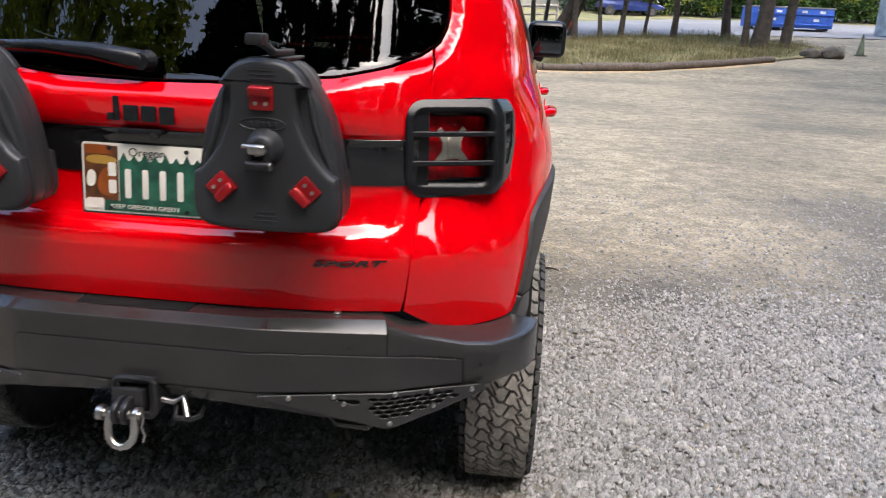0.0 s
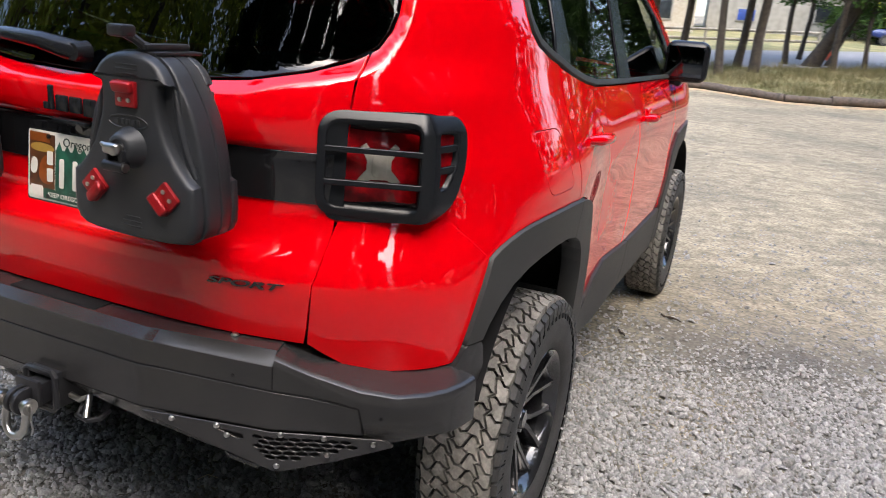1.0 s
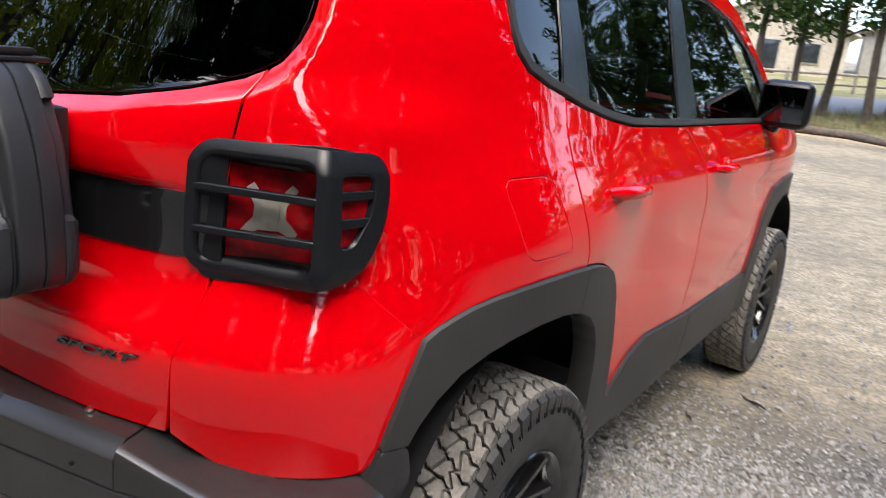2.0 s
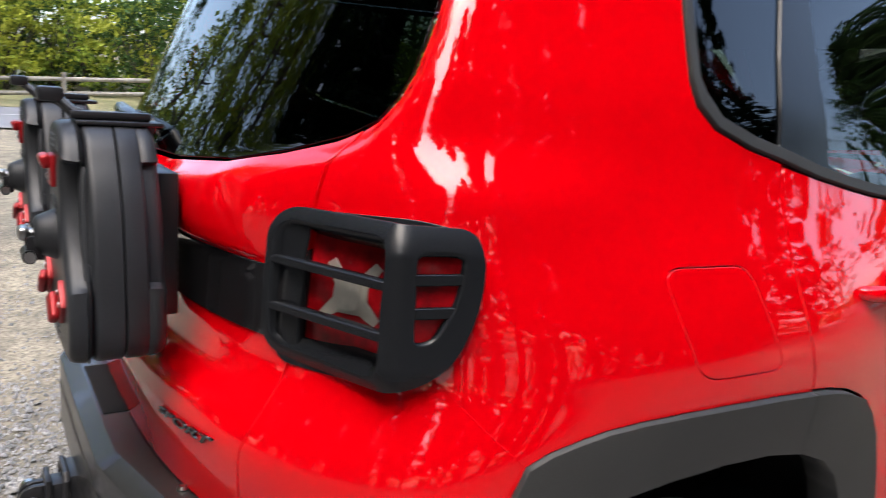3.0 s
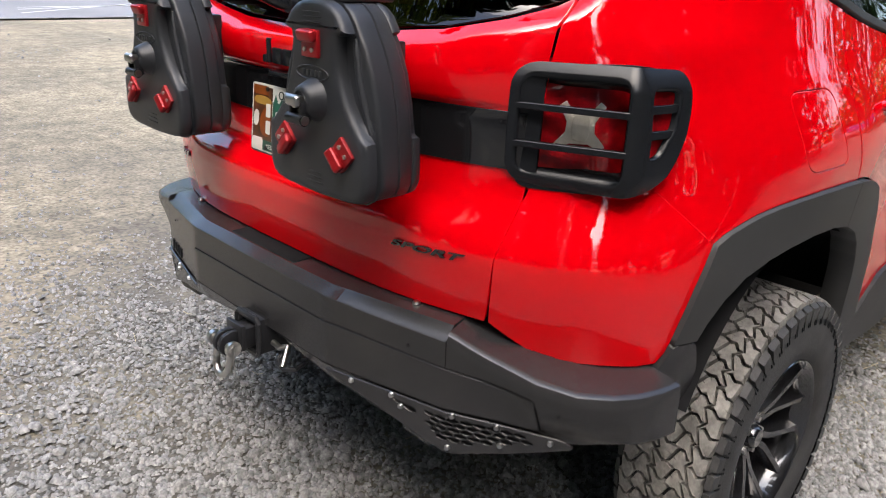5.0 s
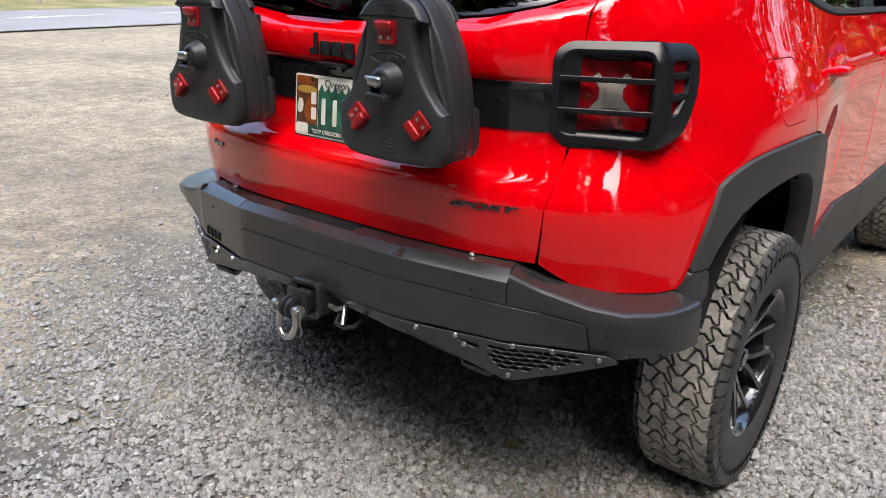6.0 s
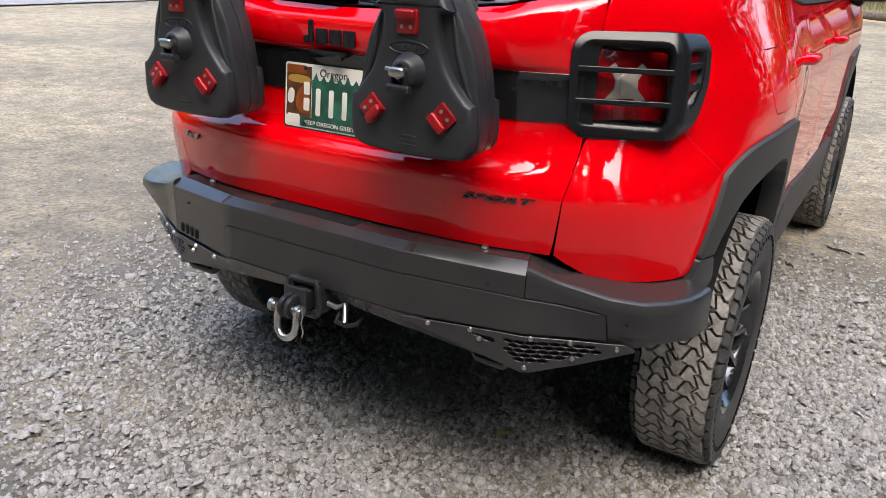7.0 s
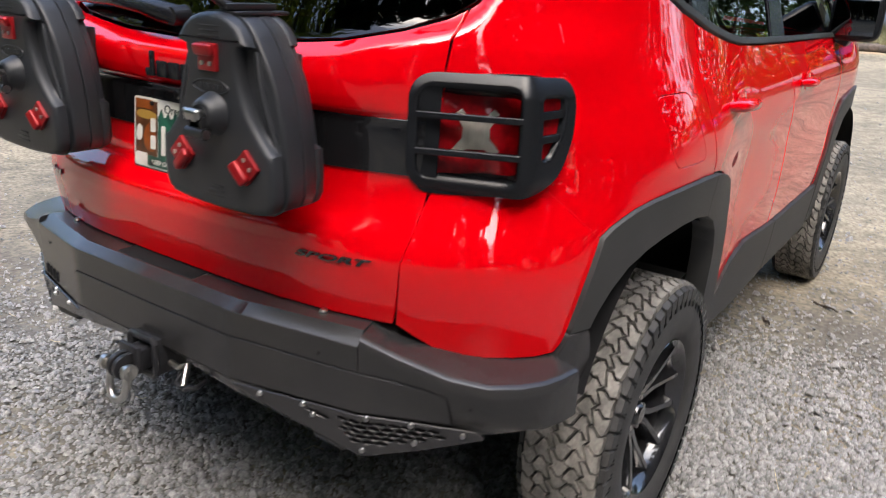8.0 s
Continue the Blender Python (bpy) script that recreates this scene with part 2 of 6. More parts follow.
door_x = smooth_table([(0.3, 0.83), (0.5, 0.85), (0.6, 0.858), (0.75, 0.868), (0.95, 0.868), (1.05, 0.874), (1.12, 0.868), (1.22, 0.838),
                       (1.30, 0.812), (1.72, 0.68), (2.0, 0.5)], 0.02)
taper = smooth_table([(0.5, 0.05), (0.72, 0.06), (0.86, 0.12), (0.96, 0.215), (1.03, 0.335), (1.07, 0.364), (1.2, 0.37), (1.4, 0.32), (1.72, 0.25)], 0.02)
haunch = smooth_table([(1.08, 0.0), (1.20, 0.40), (1.262, 0.97), (1.285, 1.0), (1.345, 0.08), (1.37, 0.0), (1.7, 0.0)], 0.009)
CORNER = 17.0


lip = smooth_table([(1.158, 0.0), (1.160, 0.0), (1.163, 0.014), (1.19, 0.026), (1.225, 0.034), (1.7, 0.034)], 0.004)
shelf = smooth_table([(1.0, 0.034), (1.222, 0.034), (1.232, 0.0325), (1.258, 0.002), (1.264, 0.0), (1.7, 0.0)], 0.004)
glass_rise = smooth_table([(0, 0.0), (0.2, 0.004), (0.41, 0.027), (0.53, 0.061), (0.7, 0.11)], 0.02)


def overhang(x, z):
    return np.minimum(lip(z), shelf(z - glass_rise(np.abs(x))))


# a raised crest runs round the rear window's lower corner
WINDOW_EDGE = [(0.437, 1.290), (0.52, 1.312), (0.585, 1.338), (0.618, 1.362), (0.634, 1.395), (0.639, 1.43), (0.636, 1.48), (0.625, 1.56), (0.60, 1.70)]
gx, gz = np.arange(0.30, 1.0, 0.004), np.arange(1.15, 1.80, 0.004)
GX, GZ = np.meshgrid(gx, gz)
away = np.full(GX.shape, 9.0)
for (ax, az), (bx, bz) in zip(WINDOW_EDGE, WINDOW_EDGE[1:]):
    t_ = np.clip(((GX - ax) * (bx - ax) + (GZ - az) * (bz - az)) / ((bx - ax) ** 2 + (bz - az) ** 2), 0, 1)
    away = np.minimum(away, np.hypot(GX - ax - t_ * (bx - ax), GZ - az - t_ * (bz - az)))
out_side = (GX > np.interp(GZ, [p[1] for p in WINDOW_EDGE], [p[0] for p in WINDOW_EDGE])) | (GZ < 1.290)


def ease(k):
    k = np.clip(k, 0, 1)
    return k * k * (3 - 2 * k)


CREST = 0.015 * ease(away / 0.042) * (1 - ease((away - 0.045) / 0.11)) * out_side * ease((GX - 0.47) / 0.1) * (1 - ease((GZ - 1.50) / 0.12))
# the glass sits back within it
CREST -= 0.028 * (1 - ease(np.where(out_side, away, 0) / 0.055)) * ease((GX - 0.46) / 0.16) * ease((GZ - 1.28) / 0.05)


def crest(x, z):
    fx, fz = np.clip((np.abs(x) - 0.30) / 0.004, 0, len(gx) - 1.01), np.clip((z - 1.15) / 0.004, 0, len(gz) - 1.01)
    i, j = fx.astype(int), fz.astype(int)
    a, b = fx - i, fz - j
    return (1 - a) * (1 - b) * CREST[j, i] + a * (1 - b) * CREST[j, i + 1] + (1 - a) * b * CREST[j + 1, i] + a * b * CREST[j + 1, i + 1]


def y_at(x, z):
    x, z = np.broadcast_arrays(np.asarray(x, float), np.asarray(z, float))
    k = np.clip((np.abs(x) - 0.43) / 0.21, 0, 1)
    k2 = 0.95 * ease((np.abs(x) - 0.36) / 0.22)
    return rear_y(z) * (1 - k2) + rear_soft(z) * k2 + 0.40 * np.abs(x) ** 3.1 - overhang(x, z) * (1 - k * k * (3 - 2 * k)) - crest(x, z)


def x_at(y, z):
    k = np.clip((y - 0.75) / 0.5, 0, 1)
    k = k * k * (3 - 2 * k)
    nose = np.clip((y - 3.0) / 0.9, 0, 1.2) ** 2 * 0.13
    return flank_x(z) * (1 - k) + door_x(z) * k - taper(z) * np.clip(0.65 - y, 0, 1) ** 2 - nose + 0.027 * haunch(z) * np.exp(-((y - 0.14) / 0.17) ** 2)


def form(u, z):
    u, z = np.asarray(u, float), np.asarray(z, float)
    a = np.abs(u)
    phi = np.minimum(a, math.pi / 2)
    s, c = np.sin(phi), np.cos(phi)

    def root(g):
        lo, hi = np.full(a.shape, 0.3), np.full(a.shape, 3.0)
        for _ in range(34):
            m = (lo + hi) / 2
            good = g(m) > 0
            lo, hi = np.where(good, m, lo), np.where(good, hi, m)
        return lo

    dr = root(lambda d: 0.9 - d * c - y_at(d * s, z))
    ds = root(lambda d: x_at(0.9 - d * c, z) - d * s)
    d = (dr ** -CORNER + ds ** -CORNER) ** (-1 / CORNER)
    beyond = a > math.pi / 2
    y = np.where(beyond, 0.9 + a - math.pi / 2, 0.9 - d * c)
    x = np.where(beyond, x_at(y, z), d * s)
    return np.stack([np.sign(u) * x + (u == 0) * 0, y, z], -1)


def skin(u, z):
    """Places on the car's skin and its outward normals; u turns from the rear's middle to the right flank and runs on forwards."""
    u, z = np.asarray(u, float), np.asarray(z, float)
    e = 0.0015
    du, dz = form(u + e, z) - form(u - e, z), form(u, z + e) - form(u, z - e)
    n = np.cross(du, dz)
    n /= np.linalg.norm(n, axis=-1)[..., None] + 1e-12
    return form(u, z), n


def R(x, z):
    """The skin's u for a place x across the rear."""
    return (math.atan2(x, 0.9 - float(y_at(np.float64(x), z))), z)


def S(y, z):
    """The skin's u for a place y along the right flank."""
    return (math.atan2(float(x_at(np.float64(y), z)), 0.9 - y), z) if y < 0.9 else (math.pi / 2 + y - 0.9, z)


def both(name, data, mat, parent, label=""):
    return part(name, data, mat, parent, label), part(name, mirrored(data), mat, parent, label)


# ---- the car ----
car = thing("suv", "red compact SUV with black bumper and chunky tyres parked on gravel", "car")


def full(right):
    """A symmetric outline across the rear from its right half, bottom middle to top middle."""
    pts = [R(x, z) for x, z in right]
    return pts + [(-u, z) for u, z in pts[::-1] if abs(u) > 1e-9]


ARCH_OUT = [(0.120, 0.757), (0.135, 0.79), (0.165, 0.857), (0.21, 0.938), (0.245, 0.955), (0.287, 0.968), (0.33, 0.979), (0.386, 0.987), (0.46, 0.992), (0.549, 0.994),
            (0.65, 0.992), (0.748, 0.986), (0.80, 0.981), (0.861, 0.968), (0.92, 0.946), (0.961, 0.912), (1.0, 0.862), (1.036, 0.784), (1.07, 0.70), (1.104, 0.60), (1.135, 0.52), (1.15, 0.46), (1.14, 0.42)]
ARCH_IN = [(0.985, 0.42), (0.975, 0.5), (0.958, 0.593), (0.931, 0.708), (0.905, 0.765), (0.872, 0.812), (0.82, 0.852), (0.748, 0.880), (0.654, 0.897), (0.55, 0.901), (0.45, 0.895),
           (0.375, 0.884), (0.30, 0.862), (0.245, 0.828), (0.207, 0.79), (0.184, 0.757)]
FRONT_SHIFT = FRONT_AXLE - REAR_AXLE

# tailgate: lower red panel, black band, glass
tailgate = part("tailgate", sheet(skin, full([(0, 0.778), (0.15, 0.778), (0.3, 0.776), (0.5, 0.772), (0.566, 0.769), (0.573, 0.80), (0.586, 0.9), (0.598, 1.0), (0.604, 1.06), (0.608, 1.15),
                                              (0.613, 1.24), (0.614, 1.30), (0.606, 1.349), (0.58, 1.332), (0.52, 1.308), (0.41, 1.284), (0.2, 1.263), (0, 1.259)]), step=0.0085, edge=0.006), RED, car)
part("number_plate_band", sheet(skin, full([(0, 1.056), (0.3, 1.056), (0.585, 1.054), (0.59, 1.10), (0.592, 1.156), (0.3, 1.158), (0, 1.158)]), off=0.004, depth=0.006), GLOSS_BLACK, tailgate, "gloss black band across the tailgate")
part("rear_glass", sheet(skin, full([(0, 1.265), (0.2, 1.269), (0.41, 1.289), (0.52, 1.315), (0.585, 1.341), (0.616, 1.364), (0.631, 1.396), (0.636, 1.43), (0.633, 1.48), (0.622, 1.56), (0.605, 1.66), (0.58, 1.70), (0, 1.715)]),
                             off=-0.003, depth=0.005, step=0.02), REAR_GLASS, tailgate, "dark tinted rear window glass")

# body side, right and left
LAMP = rounded([R(0.612, 1.045), R(0.735, 1.045), S(0.075, 1.075), S(0.135, 1.115), S(0.145, 1.225), R(0.745, 1.232), R(0.612, 1.232)], 0.02)
FUEL = rounded([S(0.43, 1.193), S(0.487, 1.036), S(0.665, 1.036), S(0.595, 1.193)], 0.035)
quarter = [R(0.606, 1.024), R(0.607, 1.03), R(0.611, 1.15), R(0.616, 1.24), R(0.618, 1.302), R(0.610, 1.351), R(0.622, 1.362), R(0.637, 1.395), R(0.642, 1.43), R(0.639, 1.48), R(0.628, 1.56), R(0.603, 1.70), S(0.26, 1.715), S(0.535, 1.715),
           S(0.526, 1.62), S(0.519, 1.55), S(0.515, 1.505), S(0.512, 1.45), S(0.521, 1.415), S(0.556, 1.383), S(0.628, 1.357), S(0.708, 1.338), S(0.698, 1.28), S(0.698, 1.2), S(0.718, 1.1), S(0.743, 1.02)]
quarter += [S(*p) for p in ARCH_OUT[3:12][::-1]] + [S(0.15, 0.986), S(0.082, 1.047), R(0.72, 1.030)]
both("quarter_panel", sheet(skin, quarter, holes=[LAMP, FUEL], depth=0.04, step=0.011), RED, car)
both("fuel_flap", sheet(skin, FUEL, depth=0.012, gap=0.0028, lip=0.0024), RED, car)
corner = [R(0.574, 0.770), R(0.588, 0.9), R(0.600, 1.0), R(0.606, 1.024), R(0.66, 1.027), R(0.72, 1.030), S(0.082, 1.047), S(0.15, 0.986)] + [S(*p) for p in ARCH_OUT[:4][::-1]]
corner += [S(0.108, 0.735), S(0.088, 0.717), R(0.81, 0.713), R(0.70, 0.714), R(0.64, 0.728), R(0.60, 0.752)]
both("bumper_corner_panel", sheet(skin, corner, step=0.014, gap=0.0003), RED, car)
rear_door = [S(0.714, 1.333), S(0.80, 1.314), S(0.966, 1.285), S(1.097, 1.270), S(1.30, 1.264), S(1.535, 1.260), S(1.60, 1.22), S(1.70, 1.15), S(1.765, 1.0), S(1.78, 0.85), S(1.765, 0.70), S(1.76, 0.62),
             S(1.55, 0.638), S(1.40, 0.648), S(1.27, 0.618), S(1.165, 0.545)] + [S(y + 0.004, z + 0.003) for y, z in ARCH_OUT[11:20][::-1]] + [S(0.749, 1.02), S(0.724, 1.1), S(0.704, 1.2), S(0.704, 1.28)]
doors_rear = both("rear_door", sheet(skin, rear_door, step=0.02), RED, car)
front_door = [S(1.541, 1.260), S(2.2, 1.254), S(2.66, 1.25), S(2.68, 1.0), S(2.62, 0.61), S(1.766, 0.62), S(1.771, 0.70), S(1.786, 0.85), S(1.771, 1.0), S(1.706, 1.15), S(1.606, 1.22)]
doors_front = both("front_door", sheet(skin, front_door, step=0.03), RED, car)
fender = [S(2.666, 1.25), S(2.95, 1.235), S(3.4, 1.17), S(3.75, 1.10), S(3.93, 1.0), S(3.95, 0.72), S(3.72, 0.70), S(3.66, 0.86), S(3.52, 0.955), S(3.35, 0.985), S(3.1, 0.985), S(2.9, 0.96), S(2.78, 0.86), S(2.70, 0.62), S(2.626, 0.61), S(2.686, 1.0)]
both("front_wing", sheet(skin, fender, step=0.03), RED, car)
both("bonnet_side", sheet(skin, [S(2.70, 1.255), S(2.95, 1.24), S(3.4, 1.175), S(3.75, 1.105), S(3.9, 1.03), S(3.9, 1.06), S(3.6, 1.16), S(3.2, 1.22), S(2.8, 1.27)], step=0.04), RED, car)
both("roof_side", sheet(skin, [S(0.54, 1.722), S(0.532, 1.655), S(1.4, 1.672), S(1.9, 1.668), S(2.25, 1.622), S(2.6, 1.492), S(2.86, 1.31), S(2.98, 1.245), S(3.02, 1.25), S(2.70, 1.47), S(2.36, 1.655), S(2.1, 1.722), S(1.2, 1.735)], step=0.03), RED, car)

# wheel-arch flares and sills
both("wheel_arch_flare", sheet(skin, [S(*p) for p in ARCH_OUT[:12]] + [S(*p) for p in ARCH_IN[7:]], off=0.013, depth=0.06), TRIM, car, "charcoal plastic wheel arch flare")
for d in doors_rear:
    side = 1 if d is doors_rear[0] else -1
    data = sheet(skin, [S(*p) for p in ARCH_OUT[11:]] + [S(*p) for p in ARCH_IN[:8]], off=0.013, depth=0.06)
    part("door_flare", data if side > 0 else mirrored(data), TRIM, d, "charcoal plastic flare on the door edge")
both("front_wheel_arch_flare", sheet(skin, [S(3.76, 0.70), S(3.70, 0.86), S(3.55, 0.965), S(3.36, 0.995), S(3.1, 0.995), S(2.88, 0.97), S(2.76, 0.87), S(2.68, 0.62), S(2.66, 0.42), S(2.80, 0.42), S(2.82, 0.6), S(2.87, 0.78), S(2.98, 0.87),
                                           S(3.12, 0.905), S(3.34, 0.905), S(3.47, 0.87), S(3.57, 0.78), S(3.62, 0.70)], off=0.012, depth=0.06, step=0.03), TRIM, car, "charcoal plastic wheel arch flare")
both("sill_cladding", sheet(skin, [S(1.145, 0.42), S(1.155, 0.46), S(1.14, 0.525), S(1.17, 0.54), S(1.27, 0.612), S(1.40, 0.642), S(1.55, 0.632), S(1.855, 0.609), S(1.865, 0.52), S(1.84, 0.41), S(1.4, 0.40)], off=0.01, depth=0.05), TRIM, car, "charcoal plastic sill cladding")
both("sill_cladding", sheet(skin, [S(1.862, 0.609), S(2.66, 0.60), S(2.675, 0.5), S(2.66, 0.40), S(1.846, 0.41), S(1.871, 0.52)], off=0.01, depth=0.05), TRIM, car, "charcoal plastic sill cladding")

# side windows: black frame, panes, sill seal
AFT = [(0.530, 1.655), (0.522, 1.58), (0.518, 1.52), (0.515, 1.455), (0.524, 1.418), (0.559, 1.386), (0.631, 1.360)]
PANES = [[S(0.548, 1.645), S(0.540, 1.58), S(0.535, 1.52), S(0.533, 1.46), S(0.541, 1.427), S(0.57, 1.402), S(0.636, 1.378), S(0.714, 1.360), S(0.722, 1.42), S(0.742, 1.51), S(0.782, 1.645)],
         [S(0.852, 1.648), S(0.844, 1.50), S(0.848, 1.340), S(0.905, 1.318), S(0.966, 1.303), S(1.1, 1.287), S(1.3, 1.281), S(1.512, 1.279), S(1.53, 1.45), S(1.555, 1.655)],
         [S(1.695, 1.279), S(2.2, 1.273), S(2.72, 1.268), S(2.66, 1.37), S(2.45, 1.53), S(2.2, 1.618), S(1.95, 1.65), S(1.665, 1.655)]]
band = [S(*p) for p in AFT] + [S(0.714, 1.341), S(0.80, 1.318), S(0.966, 1.289), S(1.097, 1.274), S(1.30, 1.268), S(1.535, 1.264), S(2.2, 1.258), S(2.95, 1.25),
        S(2.84, 1.32), S(2.58, 1.50), S(2.24, 1.625), S(1.9, 1.668), S(1.4, 1.672)]
both("window_frame", sheet(skin, band, holes=PANES, off=-0.006, depth=0.02, step=0.03), GUARD, car, "black window surround")
for k, p in enumerate(PANES):
    both("side_window", sheet(skin, p, off=-0.012, depth=0.004, gap=-0.004, step=0.05), REAR_GLASS if k == 0 else SIDE_GLASS, car, "tinted side window pane")
seal = AFT + [(0.714, 1.341), (0.80, 1.318), (0.966, 1.289), (1.097, 1.274), (1.30, 1.268), (1.535, 1.264), (2.2, 1.258), (2.74, 1.252)]
both("window_seal", sheet(skin, [S(y, z) for y, z in seal] + [S(y + (0.009 if z < 1.41 else 0.016), z + (0.017 if z < 1.44 else 0.002)) for y, z in seal[::-1]], off=0.006, depth=0.02), TRIM, car, "black rubber window seal")

# door handles on their cups
for doors, y0, z0 in ((doors_rear, 0.90, 1.128), (doors_front, 1.83, 1.118)):
    for side, d in zip((1, -1), doors):
        bm = bmesh.new()
        x0 = float(x_at(np.float64(y0 + 0.1), z0))
        pts = [(side * (x0 + h), y0 + dy, z0 + dz) for dy, h, dz in ((-0.02, 0.000, 0.004), (0.0, 0.016, 0.004), (0.03, 0.027, 0.003), (0.10, 0.031, 0), (0.16, 0.027, -0.003), (0.19, 0.016, -0.004), (0.205, 0.0, -0.005))]
        tube(bm, pts, [0.010, 0.014, 0.016, 0.016, 0.016, 0.014, 0.010], 12)
        part("door_handle", bm, RED, d)
        bm = bmesh.new()
        bmesh.ops.create_uvsphere(bm, u_segments=20, v_segments=10, radius=1, matrix=Matrix.Translation((side * (x0 + 0.001), y0 + 0.10, z0 - 0.002)) @ Matrix.Diagonal((0.004, 0.055, 0.042, 1)))
        part("handle_cup", bm, RED, d)

# roof, bonnet, windscreen, inner shell, floor
bm = bmesh.new()
rows = []
for y, hw, z in ((0.10, 0.60, 1.705), (0.14, 0.655, 1.722), (0.4, 0.69, 1.735), (1.2, 0.69, 1.755), (1.9, 0.68, 1.745), (2.3, 0.66, 1.70)):
    rows.append([bm.verts.new((hw * k / 8, y + (0.05 * (k / 8) ** 2 if y < 0.3 else 0), z + 0.045 * (1 - (k / 8) ** 2) - 0.02)) for k in range(-8, 9)])
for a, b in zip(rows, rows[1:]):
    for k in range(16):
        bm.faces.new((a[k], a[k + 1], b[k + 1], b[k]))
part("roof", bm, RED, car)
bm = bmesh.new()
box(bm, (0, 1.22, 1.675), (1.34, 2.1, 0.03), 0.01)
part("headliner", bm, DARK, car, "dark headliner")
bm = bmesh.new()
rows = [[bm.verts.new((hw * k / 6, y, z + 0.04 * (1 - (k / 6) ** 2))) for k in range(-6, 7)] for y, hw, z in ((2.95, 0.74, 1.245), (3.4, 0.74, 1.19), (3.75, 0.70, 1.12), (3.92, 0.62, 1.02), (3.97, 0.6, 0.6), (3.9, 0.6, 0.35))]
for a, b in zip(rows, rows[1:]):
    for k in range(12):
        bm.faces.new((a[k], a[k + 1], b[k + 1], b[k]))
part("bonnet", bm, RED, car)
bm = bmesh.new()
rows = [[bm.verts.new((hw * k / 6, y + 0.10 * (1 - (k / 6) ** 2) - 0.05, z)) for k in range(-6, 7)] for y, hw, z in ((2.98, 0.74, 1.25), (2.30, 0.62, 1.71))]
for k in range(12):
    bm.faces.new((rows[0][k], rows[0][k + 1], rows[1][k + 1], rows[1][k]))
part("windscreen", bm, SIDE_GLASS, car)
# inner shell, underbody and arch liners wear the near-black painted for cavity shade
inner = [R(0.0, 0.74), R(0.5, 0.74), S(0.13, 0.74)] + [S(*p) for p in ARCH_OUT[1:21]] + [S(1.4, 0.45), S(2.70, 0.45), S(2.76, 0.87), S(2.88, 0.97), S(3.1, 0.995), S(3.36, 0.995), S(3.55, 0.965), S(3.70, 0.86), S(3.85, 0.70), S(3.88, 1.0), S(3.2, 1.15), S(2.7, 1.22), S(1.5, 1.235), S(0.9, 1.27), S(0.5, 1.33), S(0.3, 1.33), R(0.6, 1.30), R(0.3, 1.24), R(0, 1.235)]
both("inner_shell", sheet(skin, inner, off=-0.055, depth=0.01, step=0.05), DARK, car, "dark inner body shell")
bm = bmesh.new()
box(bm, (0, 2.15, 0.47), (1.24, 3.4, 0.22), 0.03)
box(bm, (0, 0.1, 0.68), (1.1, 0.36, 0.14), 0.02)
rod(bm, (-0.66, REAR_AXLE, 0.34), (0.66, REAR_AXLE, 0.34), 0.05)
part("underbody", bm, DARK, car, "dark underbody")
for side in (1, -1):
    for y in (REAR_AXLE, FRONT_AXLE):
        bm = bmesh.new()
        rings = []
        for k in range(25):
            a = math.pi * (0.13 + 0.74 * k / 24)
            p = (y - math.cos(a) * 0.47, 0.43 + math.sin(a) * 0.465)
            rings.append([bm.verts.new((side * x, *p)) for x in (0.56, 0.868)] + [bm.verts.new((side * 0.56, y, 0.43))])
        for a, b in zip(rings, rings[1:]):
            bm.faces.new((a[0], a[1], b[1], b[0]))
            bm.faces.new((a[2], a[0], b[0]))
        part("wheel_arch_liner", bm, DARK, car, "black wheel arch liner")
for x in (-0.36, 0.36):
    for y in (1.35, 2.15):
        bm = bmesh.new()
        box(bm, (x, y, 0.95), (0.5, 0.14, 0.62), 0.05, pose(0, 0, 0, 12))
        box(bm, (x, y + 0.28, 0.68), (0.5, 0.5, 0.14), 0.05)
        box(bm, (x, y - 0.07, 1.36), (0.26, 0.10, 0.17), 0.04, pose(0, 0, 0, 10))
        part("car_seat", bm, SEAT, car, "dark cloth car seat")

# door mirrors
for side in (1, -1):
    bm = bmesh.new()
    box(bm, (side * 0.895, 2.60, 1.335), (0.20, 0.12, 0.19), 0.04, pose(0, 0, 0, 0, 0, 5 * side), 4)
    mirror = part("door_mirror", bm, GUARD, car, "black door mirror housing")
    bm = bmesh.new()
    box(bm, (side * 0.895, 2.536, 1.335), (0.16, 0.006, 0.14), 0.002, pose(0, 0, 0, 0, 0, 5 * side))
    part("mirror_glass", bm, material("tinted_mirror", (0.12, 0.13, 0.14), 0.02, metal=1.0), mirror)
    bm = bmesh.new()
    box(bm, (side * 0.83, 2.62, 1.255), (0.12, 0.07, 0.05), 0.015, pose(0, 0, 0, 0, side * 20, 0))
    part("mirror_foot", bm, GUARD, mirror)

# tail lamps behind moulded guards: a flat rear face, a tight corner and a side face
GP = np.array([(0.566, -0.042), (0.772, 0.048), (0.802, 0.190)])
L1, L2 = (float(np.linalg.norm(GP[k + 1] - GP[k])) for k in (0, 1))
SAG = 0.028


def guard_form_at(s):
    """Place in plan along the guard, from its inner edge round the corner."""
    d1, d2 = (GP[1] - GP[0]) / L1, (GP[2] - GP[1]) / L2
    t = np.clip((s - (L1 - SAG)) / (2 * SAG), 0, 1)[..., None]
    a, b = GP[1] - d1 * SAG, GP[1] + d2 * SAG
    arc = (1 - t) ** 2 * a + 2 * t * (1 - t) * GP[1] + t * t * b
    return np.where((s < L1 - SAG)[..., None], GP[0] + d1 * s[..., None], np.where((s > L1 + SAG)[..., None], GP[1] + d2 * (s - L1)[..., None], arc))


